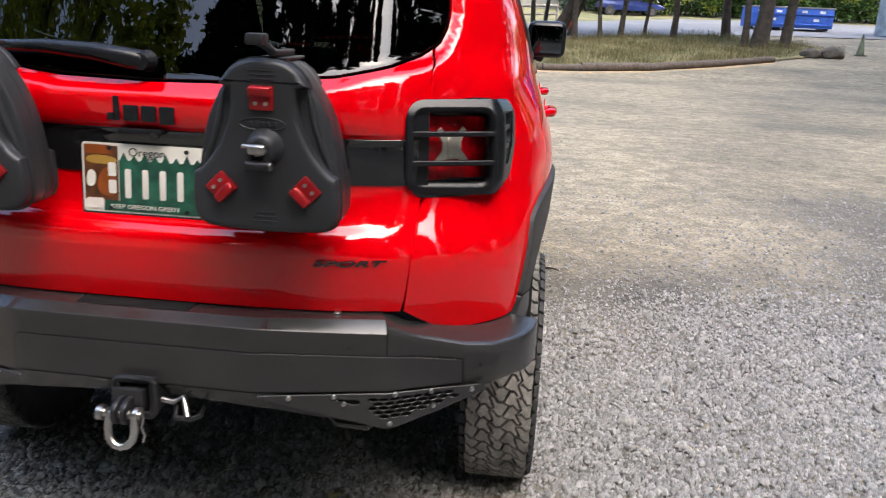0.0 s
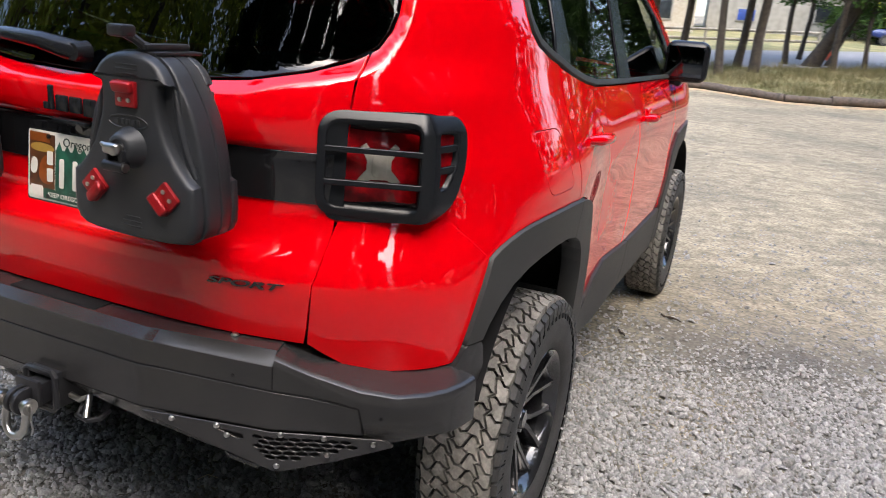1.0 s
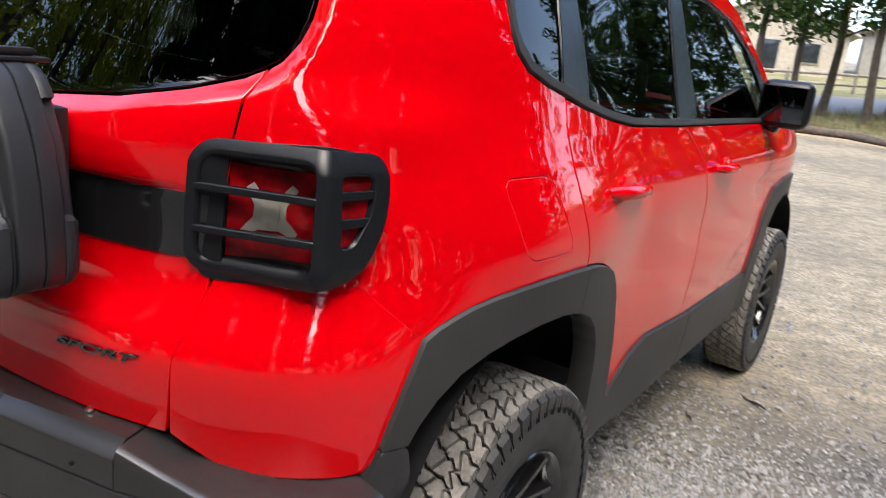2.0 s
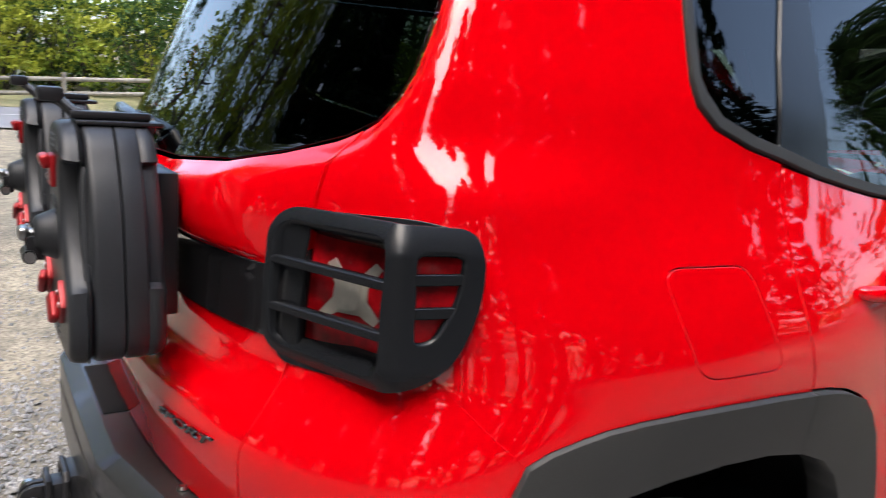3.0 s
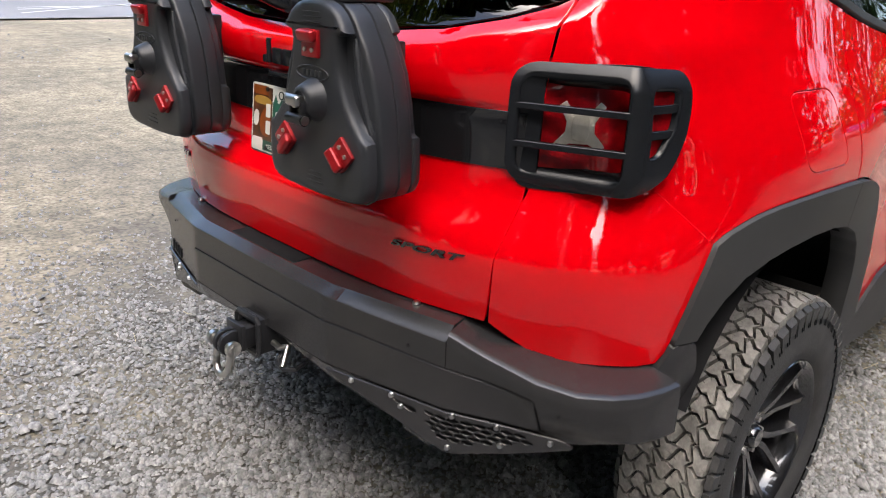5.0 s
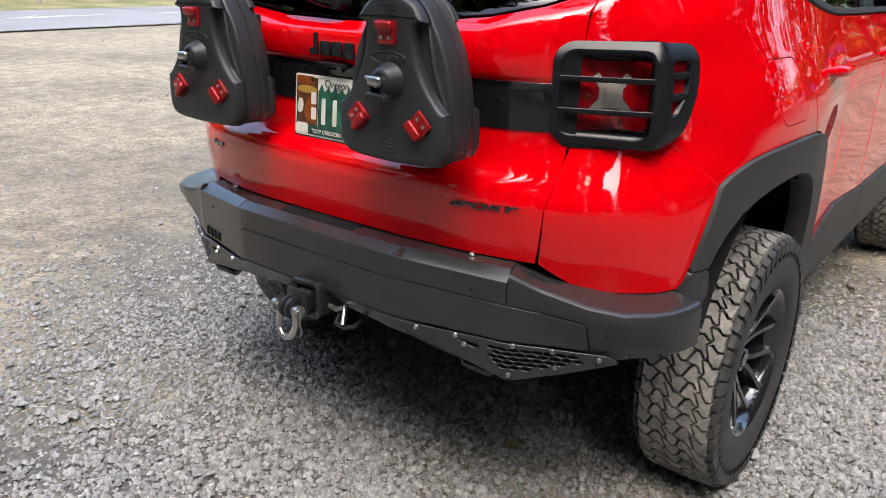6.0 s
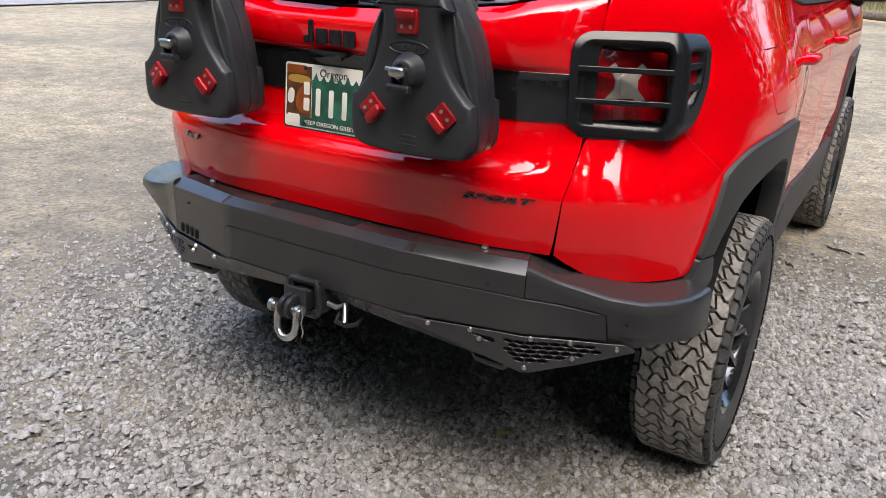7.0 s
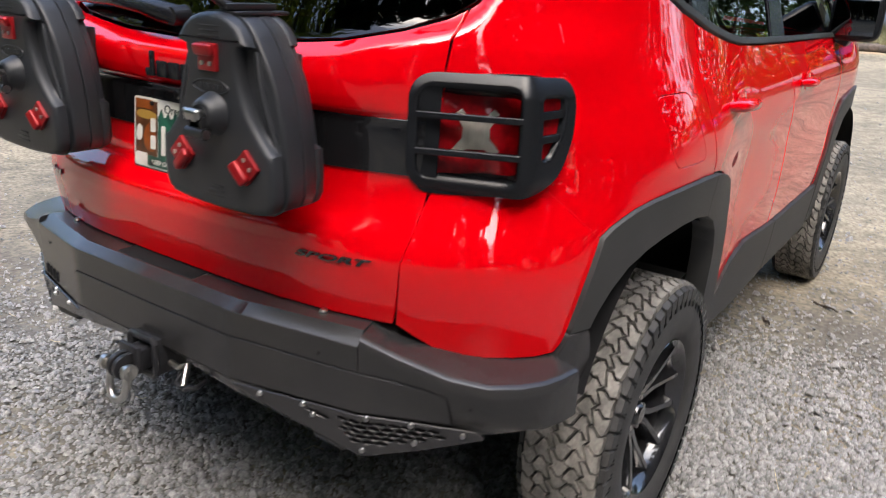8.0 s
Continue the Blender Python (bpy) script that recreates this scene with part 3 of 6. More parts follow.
def guard_skin(s, z):
    s, z = np.asarray(s, float), np.asarray(z, float)
    e = 0.001
    t = guard_form_at(s + e) - guard_form_at(s - e)
    t /= np.linalg.norm(t, axis=-1)[..., None]
    p = guard_form_at(s)
    edge = np.clip(np.abs(z - 1.137) - 0.070, 0, 1)
    inward = 1.6 * edge ** 1.4 + 0.10 * np.clip(z - 1.137, 0, 1)
    n = np.stack([t[..., 1], -t[..., 0], 0.10 + np.sign(z - 1.137) * 2.24 * edge ** 0.4], -1)
    n /= np.linalg.norm(n, axis=-1)[..., None]
    x, y = p[..., 0] - t[..., 1] * inward, p[..., 1] + t[..., 0] * inward
    return np.stack([x, y, z], -1), n


EDGE = L1
lens_form = rounded([R(0.585, 1.02), R(0.735, 1.02), S(0.085, 1.05), S(0.17, 1.10), S(0.175, 1.25), R(0.745, 1.255), R(0.585, 1.25)], 0.02)
guard_form = rounded([(0.0, 1.031), (EDGE - 0.01, 1.026), (EDGE + 0.05, 1.034), (EDGE + 0.095, 1.075), (EDGE + 0.118, 1.13), (EDGE + 0.128, 1.19), (EDGE + 0.118, 1.243), (EDGE, 1.250), (0.0, 1.246)], 0.048, 8)
hole_rear = rounded([(0.016, 1.052), (EDGE - 0.018, 1.046), (EDGE - 0.018, 1.228), (0.016, 1.226)], 0.03)
hole_side = rounded([(EDGE + 0.034, 1.098), (EDGE + 0.060, 1.100), (EDGE + 0.090, 1.15), (EDGE + 0.100, 1.212), (EDGE + 0.034, 1.214)], 0.016)
both("lamp_housing", sheet(skin, rounded([R(0.578, 1.028), R(0.735, 1.026), S(0.075, 1.052), S(0.148, 1.11), S(0.155, 1.232), R(0.745, 1.244), R(0.578, 1.240)], 0.025), holes=[LAMP], off=0.003, depth=0.02, gap=0.0), GUARD, car, "black tail lamp surround")
lamps = both("tail_lamp", sheet(skin, lens_form, off=-0.016, depth=0.02), LENS, car, "red tail lamp lens")
guards = both("tail_lamp_guard", sheet(guard_skin, guard_form, holes=[hole_rear, hole_side], depth=0.046, lip=0.005, gap=0.003, step=0.012, edge=0.006), GUARD, car, "black plastic tail lamp guard with bars")
X = [(-0.045, -0.05), (-0.02, -0.035), (0.02, -0.035), (0.045, -0.05), (0.052, -0.04), (0.03, -0.012), (0.03, 0.012), (0.052, 0.045), (0.04, 0.054), (0.018, 0.03), (-0.018, 0.03), (-0.04, 0.054), (-0.052, 0.045), (-0.03, 0.012), (-0.03, -0.012), (-0.052, -0.04)]
cx, cz = 0.676, 1.138
cross = [R(cx + (0.74 - 0.9 * pz) * px, cz + 0.8 * pz) for px, pz in X]
for side, lamp, guard in zip((1, -1), lamps, guards):
    def on(data):
        return data if side > 0 else mirrored(data)
    part("reversing_light", on(sheet(skin, cross, off=-0.012, depth=0.006, gap=0)), LENS_CLEAR, lamp, "clear cross-shaped reflector")
    part("lamp_ring", on(sheet(skin, rounded([R(cx - 0.013, 1.115), R(cx + 0.013, 1.115), R(cx + 0.013, 1.16), R(cx - 0.013, 1.16)], 0.012), off=-0.008, depth=0.006, gap=0)), LENS_CLEAR, lamp)
    part("side_lens", on(sheet(guard_skin, rounded([(EDGE + 0.026, 1.085), (EDGE + 0.066, 1.088), (EDGE + 0.098, 1.145), (EDGE + 0.108, 1.222), (EDGE + 0.026, 1.222)], 0.012), off=-0.016, depth=0.01, gap=0)), LENS, lamp)
    for z in (1.106, 1.171):
        part("guard_bar", on(sheet(guard_skin, [(0.008, z - 0.0035), (EDGE - 0.010, z - 0.0035), (EDGE - 0.010, z + 0.0035), (0.008, z + 0.0035)], off=-0.001, depth=0.024, lip=0.003, gap=0)), GUARD, guard)
    for z in (1.138, 1.180):
        part("guard_bar", on(sheet(guard_skin, [(EDGE + 0.030, z - 0.005), (EDGE + 0.102, z - 0.005), (EDGE + 0.102, z + 0.005), (EDGE + 0.030, z + 0.005)], off=-0.004, depth=0.012, lip=0.003, gap=0)), GUARD, guard)

# ---- wheels ----
def revolve(bm, profile, seg=64, closed=False):
    """Turns a profile of (x, r) about the x axis."""
    rings = [[bm.verts.new((x, r * math.cos(2 * math.pi * k / seg), r * math.sin(2 * math.pi * k / seg))) for x, r in profile] for k in range(seg)]
    n = len(profile)
    for k in range(seg):
        a, b = rings[k], rings[(k + 1) % seg]
        for i in range(n if closed else n - 1):
            j = (i + 1) % n
            bm.faces.new((a[i], a[j], b[j], b[i]))


def wheel_parts(parent):
    bm = bmesh.new()
    half = [(0.098, 0.208), (0.112, 0.222), (0.119, 0.25), (0.121, 0.28), (0.118, 0.31), (0.114, 0.330), (0.106, 0.341), (0.095, 0.345), (0.05, 0.347), (0, 0.348)]
    revolve(bm, half + [(-x, r) for x, r in half[-2::-1]], 72)
    tyre = part("tyre", bm, RUBBER, parent, "black all-terrain tyre")
    # tread blocks, staggered and skewed, with lugs over the shoulders
    v, f = [], []

    def block(outline, r0, r1):
        k = len(v)
        n = len(outline)
        mid = np.mean(outline, 0)
        for scale, lift in ((1.0, 0.0), (1.0, 0.8), (0.965, 1.0)):
            for a, w in outline:
                a2, w2 = mid[0] + (a - mid[0]) * scale, mid[1] + (w - mid[1]) * scale
                drop = max(0.0, abs(w2) - 0.085) ** 1.6 * 2.6
                r = r0 + (r1 - r0) * lift - drop
                v.append((w2, r * math.cos(a2), r * math.sin(a2)))
        for lev in (0, 1):
            for i in range(n):
                j = (i + 1) % n
                f.append((k + lev * n + i, k + lev * n + j, k + (lev + 1) * n + j, k + (lev + 1) * n + i))
        f.append(tuple(range(k + 2 * n, k + 3 * n)))

    N = 54
    pitch = 2 * math.pi / N
    width = 0.0418

    def knot(col, k):
        """A shared corner of the blocks, pushed about so that the grooves wander."""
        k %= 2 * N
        h = random.Random(col * 977 + k * 131)
        a = (k / 2 + (0.12 if (k + col) % 2 else -0.12) + h.uniform(-0.10, 0.10)) * pitch
        return a, (col - 2.5) * width + h.uniform(-0.004, 0.004) + (0.008 if k % 2 else -0.008) * (1 if 0 < col < 5 else 0.15)

    def unwrap(p, near):
        return near + (p[0] - near + math.pi) % (2 * math.pi) - math.pi, p[1]

    def groove(p, q, near, bow):
        """The points of a wavy groove from p to q, the ends left out; the same whichever block asks."""
        (a0, w0), (a1, w1) = unwrap(p, near), unwrap(q, near)
        da, dw = (a1 - a0) * 0.365, w1 - w0
        out = []
        for t, side in ((0.30, 1), (0.70, -1)):
            out.append((a0 + (da * t - dw * side * bow) / 0.365, w0 + dw * t + da * side * bow))
        return out

    def notched(loop, seed):
        """Cuts short sipes into the longer edges of a block."""
        h = random.Random(seed)
        mid, out = np.mean(loop, 0), []
        for i, (p, q) in enumerate(zip(loop, loop[1:] + loop[:1])):
            p, q = np.array(p), np.array(q)
            ln_ = np.linalg.norm(q - p)
            out.append(tuple(p))
            if ln_ > 0.0085 and h.random() < 0.6:
                m = p + (q - p) * h.uniform(0.35, 0.65)
                d = (q - p) / ln_ * 0.0009
                tip = m + (mid - m) * h.uniform(0.3, 0.5)
                out += [tuple(m - d), tuple(tip), tuple(m + d)]
        return out

    for col in range(5):
        for i in range(N):
            k = 2 * i + (col % 2)
            c = [knot(col, k), knot(col, k + 1), knot(col, k + 2), knot(col + 1, k + 2), knot(col + 1, k + 1), knot(col + 1, k)]
            near = c[1][0]
            down, up = groove(c[0], c[5], near, 0.12), groove(c[2], c[3], near, 0.12)
            cell = [unwrap(c[0], near), unwrap(c[1], near), unwrap(c[2], near)] + up + [unwrap(c[3], near), unwrap(c[4], near), unwrap(c[5], near)] + down[::-1]
            loop = [(a * 0.365, w) for a, w in cell]
            small = notched(shrink(loop, 0.0036), col * 100 + i)
            block([(a / 0.365, w) for a, w in small], 0.344, 0.3655)
    part("tread", (v, f), TREAD, tyre, "dusty chunky tread blocks", smooth=20)
    v, f = [], []
    for side in (-1, 1):
        for i in range(N):
            a0 = (i + (0.3 if side > 0 else 0.8)) * pitch
            lo = 0.114 if i % 2 else 0.110
            block([(a0 + p * pitch, side * q) for p, q in ((-0.40, 0.1055), (0.34, 0.1055), (0.42, lo), (0.40, 0.121), (-0.34, 0.121), (-0.44, lo))], 0.333, 0.362)
        part("shoulder_tread", (v[:], f[:]), RUBBER, tyre, "black shoulder lugs", smooth=20)
        v.clear(), f.clear()
    # paired slots round the outer shoulder: thin boxes, near-black for the slots' shade
    slot_mesh = None
    for i in range(N):
        a0 = (i + 0.3) * pitch
        turn = Matrix.Rotation(a0, 4, "X")
        if slot_mesh is None:
            bm = bmesh.new()
            for da in (-0.0045, 0.0045):
                box(bm, (0.1192, da, 0.316), (0.0016, 0.0035, 0.020), 0, pose(0, 0, 0, 0, -7, 0))
            first_slot = part("sidewall_slot", bm, DARK, tyre)
            slot_mesh = first_slot.data
            first_slot.matrix_basis = turn
        else:
            ob = new("sidewall_slot", slot_mesh)
            ob.parent, ob.matrix_basis = tyre, turn
            tagged(ob)
    # rim: barrel, lip, spokes, cap and nuts; the outer face looks to +x
    bm = bmesh.new()
    revolve(bm, [(-0.10, 0.212), (-0.095, 0.195), (0.05, 0.19), (0.085, 0.196), (0.094, 0.203), (0.104, 0.206), (0.109, 0.213), (0.104, 0.217), (0.09, 0.212)], 64)
    revolve(bm, [(-0.03, 0.19), (-0.03, 0.05), (-0.03, 0.001)], 48)
    rim = part("rim", bm, RIM, tyre, "gloss black alloy rim with split spokes")
    for k in range(6):
        bm = bmesh.new()
        a = 2 * math.pi * k / 6
        turn = Matrix.Rotation(a, 4, "X")
        for s in (-1, 1):
            pts = [(0.040, 0.006 * s, 0.045), (0.058, 0.016 * s, 0.10), (0.078, 0.042 * s, 0.155), (0.092, 0.062 * s, 0.193)]
            rings = []
            for (x, y, z), w in zip(pts, (0.015, 0.013, 0.012, 0.014)):
                rings.append([bm.verts.new((x + dx, y + dy, z)) for dx, dy in ((0, -w * 0.6), (0, w * 0.6), (-0.02, w), (-0.035, w), (-0.035, -w), (-0.02, -w))])
            for p, q in zip(rings, rings[1:]):
                for i in range(6):
                    bm.faces.new((p[i], p[(i + 1) % 6], q[(i + 1) % 6], q[i]))
        bmesh.ops.transform(bm, matrix=turn, verts=bm.verts)
        part("spoke", bm, RIM, rim)
    bm = bmesh.new()
    revolve(bm, [(0.0, 0.06), (0.035, 0.062), (0.042, 0.056), (0.046, 0.03), (0.062, 0.028), (0.068, 0.022), (0.068, 0.0005)], 32)
    part("hub", bm, RIM, rim)
    for k in range(5):
        a = 2 * math.pi * k / 5
        bm = bmesh.new()
        rod(bm, (0.03, 0.044 * math.cos(a), 0.044 * math.sin(a)), (0.056, 0.044 * math.cos(a), 0.044 * math.sin(a)), 0.009, 0.008, 6)
        part("wheel_nut", bm, STEEL, rim)
    bm = bmesh.new()
    revolve(bm, [(-0.06, 0.165), (-0.06, 0.05)], 40)
    revolve(bm, [(-0.075, 0.165), (-0.075, 0.05)], 40)
    part("brake_disc", bm, BLACK_METAL, rim)
    return tyre


first = wheel_parts(car)
first.matrix_basis = pose(TRACK, REAR_AXLE, TYRE_R - 0.004) @ Matrix.Diagonal((0.9, 1, 1, 1))
for x, y, turn, spin in ((TRACK, FRONT_AXLE, 0, 20), (-TRACK, REAR_AXLE, 180, 33), (-TRACK, FRONT_AXLE, 180, 60)):
    copy_thing(first, pose(x, y, TYRE_R - 0.004, 0, 0, turn) @ pose(0, 0, 0, spin) @ Matrix.Diagonal((0.9, 1, 1, 1)))

# ---- steel rear bumper ----
PLAN_X = [0.0, 0.27, 0.30, 0.552, 0.62, 0.72, 0.79, 0.835, 0.862, 0.878, 0.888]
PLAN_TOP = [-0.217, -0.215, -0.208, -0.148, -0.119, -0.097, -0.070, -0.026, 0.018, 0.066, 0.13]
PLAN_LOW = [-0.217, -0.215, -0.208, -0.148, -0.112, -0.064, -0.028, 0.004, 0.032, 0.074, 0.132]
TOP_Z = [0.756, 0.756, 0.756, 0.750, 0.722, 0.704, 0.699, 0.697, 0.696, 0.696, 0.697]
LOW_Z = [0.565, 0.562, 0.560, 0.515, 0.535, 0.575, 0.59, 0.60, 0.61, 0.62, 0.63]
BEVEL = [0.004, 0.003, 0.000, -0.005, -0.004]
BEVEL_X = [0.0, 0.27, 0.33, 0.54, 0.60]


def plan(x, z=0.61):
    """How far back the bumper's face stands; the wings lean in towards their lower edge."""
    s = np.abs(x)
    k = np.clip((np.asarray(z, float) - 0.61) / 0.085, 0, 1)
    return np.interp(s, PLAN_X, PLAN_LOW) * (1 - k) + np.interp(s, PLAN_X, PLAN_TOP) * k


def bumper_section(x, ztop, zlow, nx, ny):
    """Profile points from the body outwards and down, at one station; n points outwards."""
    wing = abs(x) > 0.551
    lean = float(plan(x, 0.61) - plan(x, 0.72))
    under = 0.035 * max(0.0, 1 - abs(x) / 0.4)
    if wing:
        crown = [(-0.13, 0.014), (-0.016, 0.014), (-0.009, 0.0125), (-0.004, 0.009), (-0.001, 0.003), (0.0, -0.005), (0.0, -0.012)]
    else:
        low = float(np.interp(abs(x), BEVEL_X, BEVEL))
        crown = [(-0.13, 0.018), (-0.031, 0.018), (-0.028, 0.0165), (-0.0015, low + 0.002), (0.0, low), (0.0005, low - 0.004), (0.0, low - 0.012)]
    out = [(x + nx * d, float(plan(x, 0.72)) + ny * d, ztop + z) for d, z in crown]
    for d, z in ((0.0, 0.612), (-0.004, 0.606), (-0.012 - under, zlow), (-0.02 - under, zlow - 0.004), (-0.10, zlow + 0.03)):
        out.append((x + nx * d, float(plan(x, 0.72)) + lean + ny * d, z))
    return out


def bumper_run(x0, x1):
    """The bumper between two places across, as a loft."""
    xs = sorted({x0, x1, *[s for p in PLAN_X for s in (p, -p) if x0 < s < x1], *np.arange(math.ceil(x0 / 0.05) * 0.05, x1, 0.05).tolist()})
    bm = bmesh.new()
    rings = []
    for x in xs:
        e = 0.012
        tx, ty = 2 * e, float(plan(x + e, 0.72) - plan(x - e, 0.72))
        if abs(x) > 0.80:
            tx, ty = (1, (0.9 if abs(x) < 0.84 else 1.6 if abs(x) < 0.87 else 4) * (1 if x > 0 else -1))
        ln = math.hypot(tx, ty)
        nx, ny = ty / ln, -tx / ln
        s = abs(x)
        rings.append([bm.verts.new(p) for p in bumper_section(x, float(np.interp(s, PLAN_X, TOP_Z)), float(np.interp(s, PLAN_X, LOW_Z)), nx, ny)])
    for a, b in zip(rings, rings[1:]):
        for i in range(len(a) - 1):
            bm.faces.new((a[i], a[i + 1], b[i + 1], b[i]))
    bm.faces.new(rings[0]), bm.faces.new(rings[-1][::-1])
    return bm


bumper = part("steel_bumper", bumper_run(-0.55, 0.55), COAT, car, "black powder-coated steel rear bumper", smooth=25)
# flat near-black box laid on top, painting the shade of a slot
bm = bmesh.new()
box(bm, (-0.02, -0.150, 0.7745), (0.26, 0.060, 0.003), 0.001)
part("step_slot", bm, DARK, bumper, "near-black patch painting the shade of a slot in the bumper's top")
part("bumper_wing", bumper_run(0.552, 0.885), COAT, bumper, smooth=25)
part("bumper_wing", bumper_run(-0.885, -0.552), COAT, bumper, smooth=25)
ends = both("bumper_end", sheet(skin, rounded([S(0.088, 0.630), S(0.190, 0.630), S(0.198, 0.70), S(0.182, 0.754), S(0.122, 0.754), S(0.104, 0.728), S(0.085, 0.705)], 0.01), off=0.013, depth=0.05, gap=0), COAT, bumper)


def bumper_face(off):
    def surf(x, z):
        x, z = np.asarray(x, float), np.asarray(z, float)
        e = 0.01
        slope = (plan(x + e, z) - plan(x - e, z)) / (2 * e)
        tilt = (plan(x, z + e) - plan(x, z - e)) / (2 * e)
        n = np.stack([slope, -np.ones_like(x), tilt], -1)
        n /= np.linalg.norm(n, axis=-1)[..., None]
        back = np.clip(0.612 - z, 0, 1) * 0.12
        return np.stack([x, plan(x, z) + back, z], -1) + n * off, n
    return surf


# face plate across the middle, triangular mesh plates with their bolts on both wings
FACE = [(-0.285, 0.616), (0.715, 0.606), (0.716, 0.676), (0.55, 0.692), (0.3, 0.704), (-0.27, 0.704), (-0.285, 0.692)]
part("face_plate", sheet(bumper_face(0.0020), FACE, depth=0.004, gap=0.0015, lip=0.0006, step=0.03), COAT, bumper)
part("plate_seam", sheet(bumper_face(0.0008), shrink(dense(FACE, 0.02), -0.0022), holes=[shrink(dense(FACE, 0.02), 0.0012)], depth=0.003, gap=0, lip=0.0003, step=0.05), DARK, bumper, "thin dark seam round the face plate")
plate = rounded([(0.27, 0.603), (0.52, 0.604), (0.755, 0.598), (0.775, 0.585), (0.66, 0.540), (0.565, 0.510), (0.548, 0.510), (0.44, 0.545), (0.33, 0.580)], 0.012)
region = [(0.505, 0.596), (0.715, 0.590), (0.722, 0.578), (0.57, 0.529), (0.548, 0.529), (0.505, 0.555)]
hexes = []
for row in range(6):
    for col in range(12):
        cx, cz = 0.522 + col * 0.0232 + (0.0116 if row % 2 else 0), 0.588 - row * 0.0114
        cell = [(cx + px * 0.0105, cz + pz) for px, pz in ((1, -0.0031), (1, 0.0031), (0, 0.0064), (-1, 0.0031), (-1, -0.0031), (0, -0.0064))]
        if inside(region, [(cx, cz)])[0] and inside(region, cell).sum() >= 4:
            hexes.append(cell)
slot = [(0.425, 0.594), (0.492, 0.588), (0.494, 0.577), (0.48, 0.574)]
data = sheet(bumper_face(0.007), plate, holes=hexes + [rounded(slot, 0.006)], depth=0.005, gap=0, lip=0.0006, step=0.02, edge=0.008)
backing = sheet(bumper_face(0.0012), [(0.41, 0.599), (0.72, 0.592), (0.72, 0.577), (0.565, 0.525), (0.545, 0.525), (0.50, 0.55), (0.42, 0.585)], depth=0.002, gap=0, step=0.03)
for side, d in ((1, data), (-1, mirrored(data))):
    panel = part("mesh_plate", d, COAT, bumper, "black plate with hexagonal mesh cutout")
    part("mesh_backing", backing if side > 0 else mirrored(backing), DARK, panel)
    for x, z in ((0.341, 0.597), (0.438, 0.599), (0.458, 0.580), (0.568, 0.600), (0.645, 0.596), (0.735, 0.588), (0.650, 0.556), (0.557, 0.523)):
        p, n = bumper_face(0.007)(np.array([x]), np.array([z]))
        a, b = Vector(p[0]), Vector(p[0] + n[0] * 0.005)
        a.x, b.x = a.x * side, b.x * side
        bm = bmesh.new()
        rod(bm, a, b, 0.0065, 0.0045, 12)
        part("bolt", bm, STEEL, panel, "shiny bolt head")
    for x, z in ((0.47, 0.715), (0.755, 0.655)):
        p, n = bumper_face(0.001)(np.array([x]), np.array([z]))
        bm = bmesh.new()
        rod(bm, (side * p[0][0], p[0][1], z), (side * (p[0][0] + n[0][0] * 0.0015), p[0][1] + n[0][1] * 0.0015, z), 0.0035, seg=10)
        part("drain_hole", bm, DARK, bumper)
    bm = bmesh.new()
    rod(bm, (side * 0.43, -0.112, 0.772), (side * 0.43, -0.112, 0.777), 0.0085, 0.006, 14)
    part("bolt", bm, STEEL, bumper, "shiny bolt head")
    # tow loop under the wing
    bm = bmesh.new()
    tube(bm, [(side * 0.518, -0.13, 0.56), (side * 0.518, -0.135, 0.520), (side * 0.508, -0.135, 0.510), (side * 0.435, -0.13, 0.508), (side * 0.424, -0.125, 0.518), (side * 0.424, -0.11, 0.56)], 0.012, 8)
    part("tow_loop", bm, COAT, bumper)
# cut-through maker's mark on the left wing, as plain bars, the holes' shade in their colour
for k in range(4):
    p, n = bumper_face(0.001)(np.array([-0.44 - 0.026 * k]), np.array([0.632]))
    bm = bmesh.new()
    box(bm, p[0], (0.014, 0.004, 0.028), 0.002, pose(0, 0, 0, 0, (8, -8, 0, 6)[k], -14))
    part("cut_mark", bm, DARK, bumper, "near-black bar painting the shade of a cut-out mark")

# ---- tow hitch with shackle ----
bm = bmesh.new()
for sx, sz, ox, oz in ((0.010, 0.085, -0.038, 0), (0.010, 0.085, 0.038, 0), (0.085, 0.010, 0, 0.038), (0.085, 0.010, 0, -0.038)):
    box(bm, (0.005 + ox, -0.16, 0.585 + oz), (sx, 0.16, sz), 0.002)
tube(bm, [(0.005 + 0.045 * sx, -0.238, 0.585 + 0.045 * sz) for sx, sz in ((-1, -0.8), (-1, 0.8), (-0.8, 1), (0.8, 1), (1, 0.8), (1, -0.8), (0.8, -1), (-0.8, -1))], 0.007, 8, True)
hitch = part("tow_hitch_receiver", bm, BLACK_METAL, car, "black square tow hitch receiver")
bm = bmesh.new()
tube(bm, [(0.04, -0.2, 0.565), (0.075, -0.2, 0.56), (0.095, -0.19, 0.57), (0.115, -0.22, 0.535)], 0.007, 10)
part("hitch_pin", bm, STEEL, hitch, "bent steel hitch pin")
bm = bmesh.new()
tube(bm, [(0.075, -0.19, 0.545), (0.085, -0.215, 0.53), (0.12, -0.22, 0.53), (0.135, -0.20, 0.53), (0.13, -0.17, 0.535)], 0.006, 8)
part("chain_loop", bm, BLACK_METAL, hitch)
shackle_mount = thing("shackle_mount", "black hitch mount with a galvanised bow shackle", "shackle")
bm = bmesh.new()
box(bm, (0.005, -0.235, 0.583), (0.05, 0.07, 0.05), 0.004)
box(bm, (0.005, -0.268, 0.590), (0.068, 0.012, 0.062), 0.004)
part("mount_block", bm, BLACK_METAL, shackle_mount)
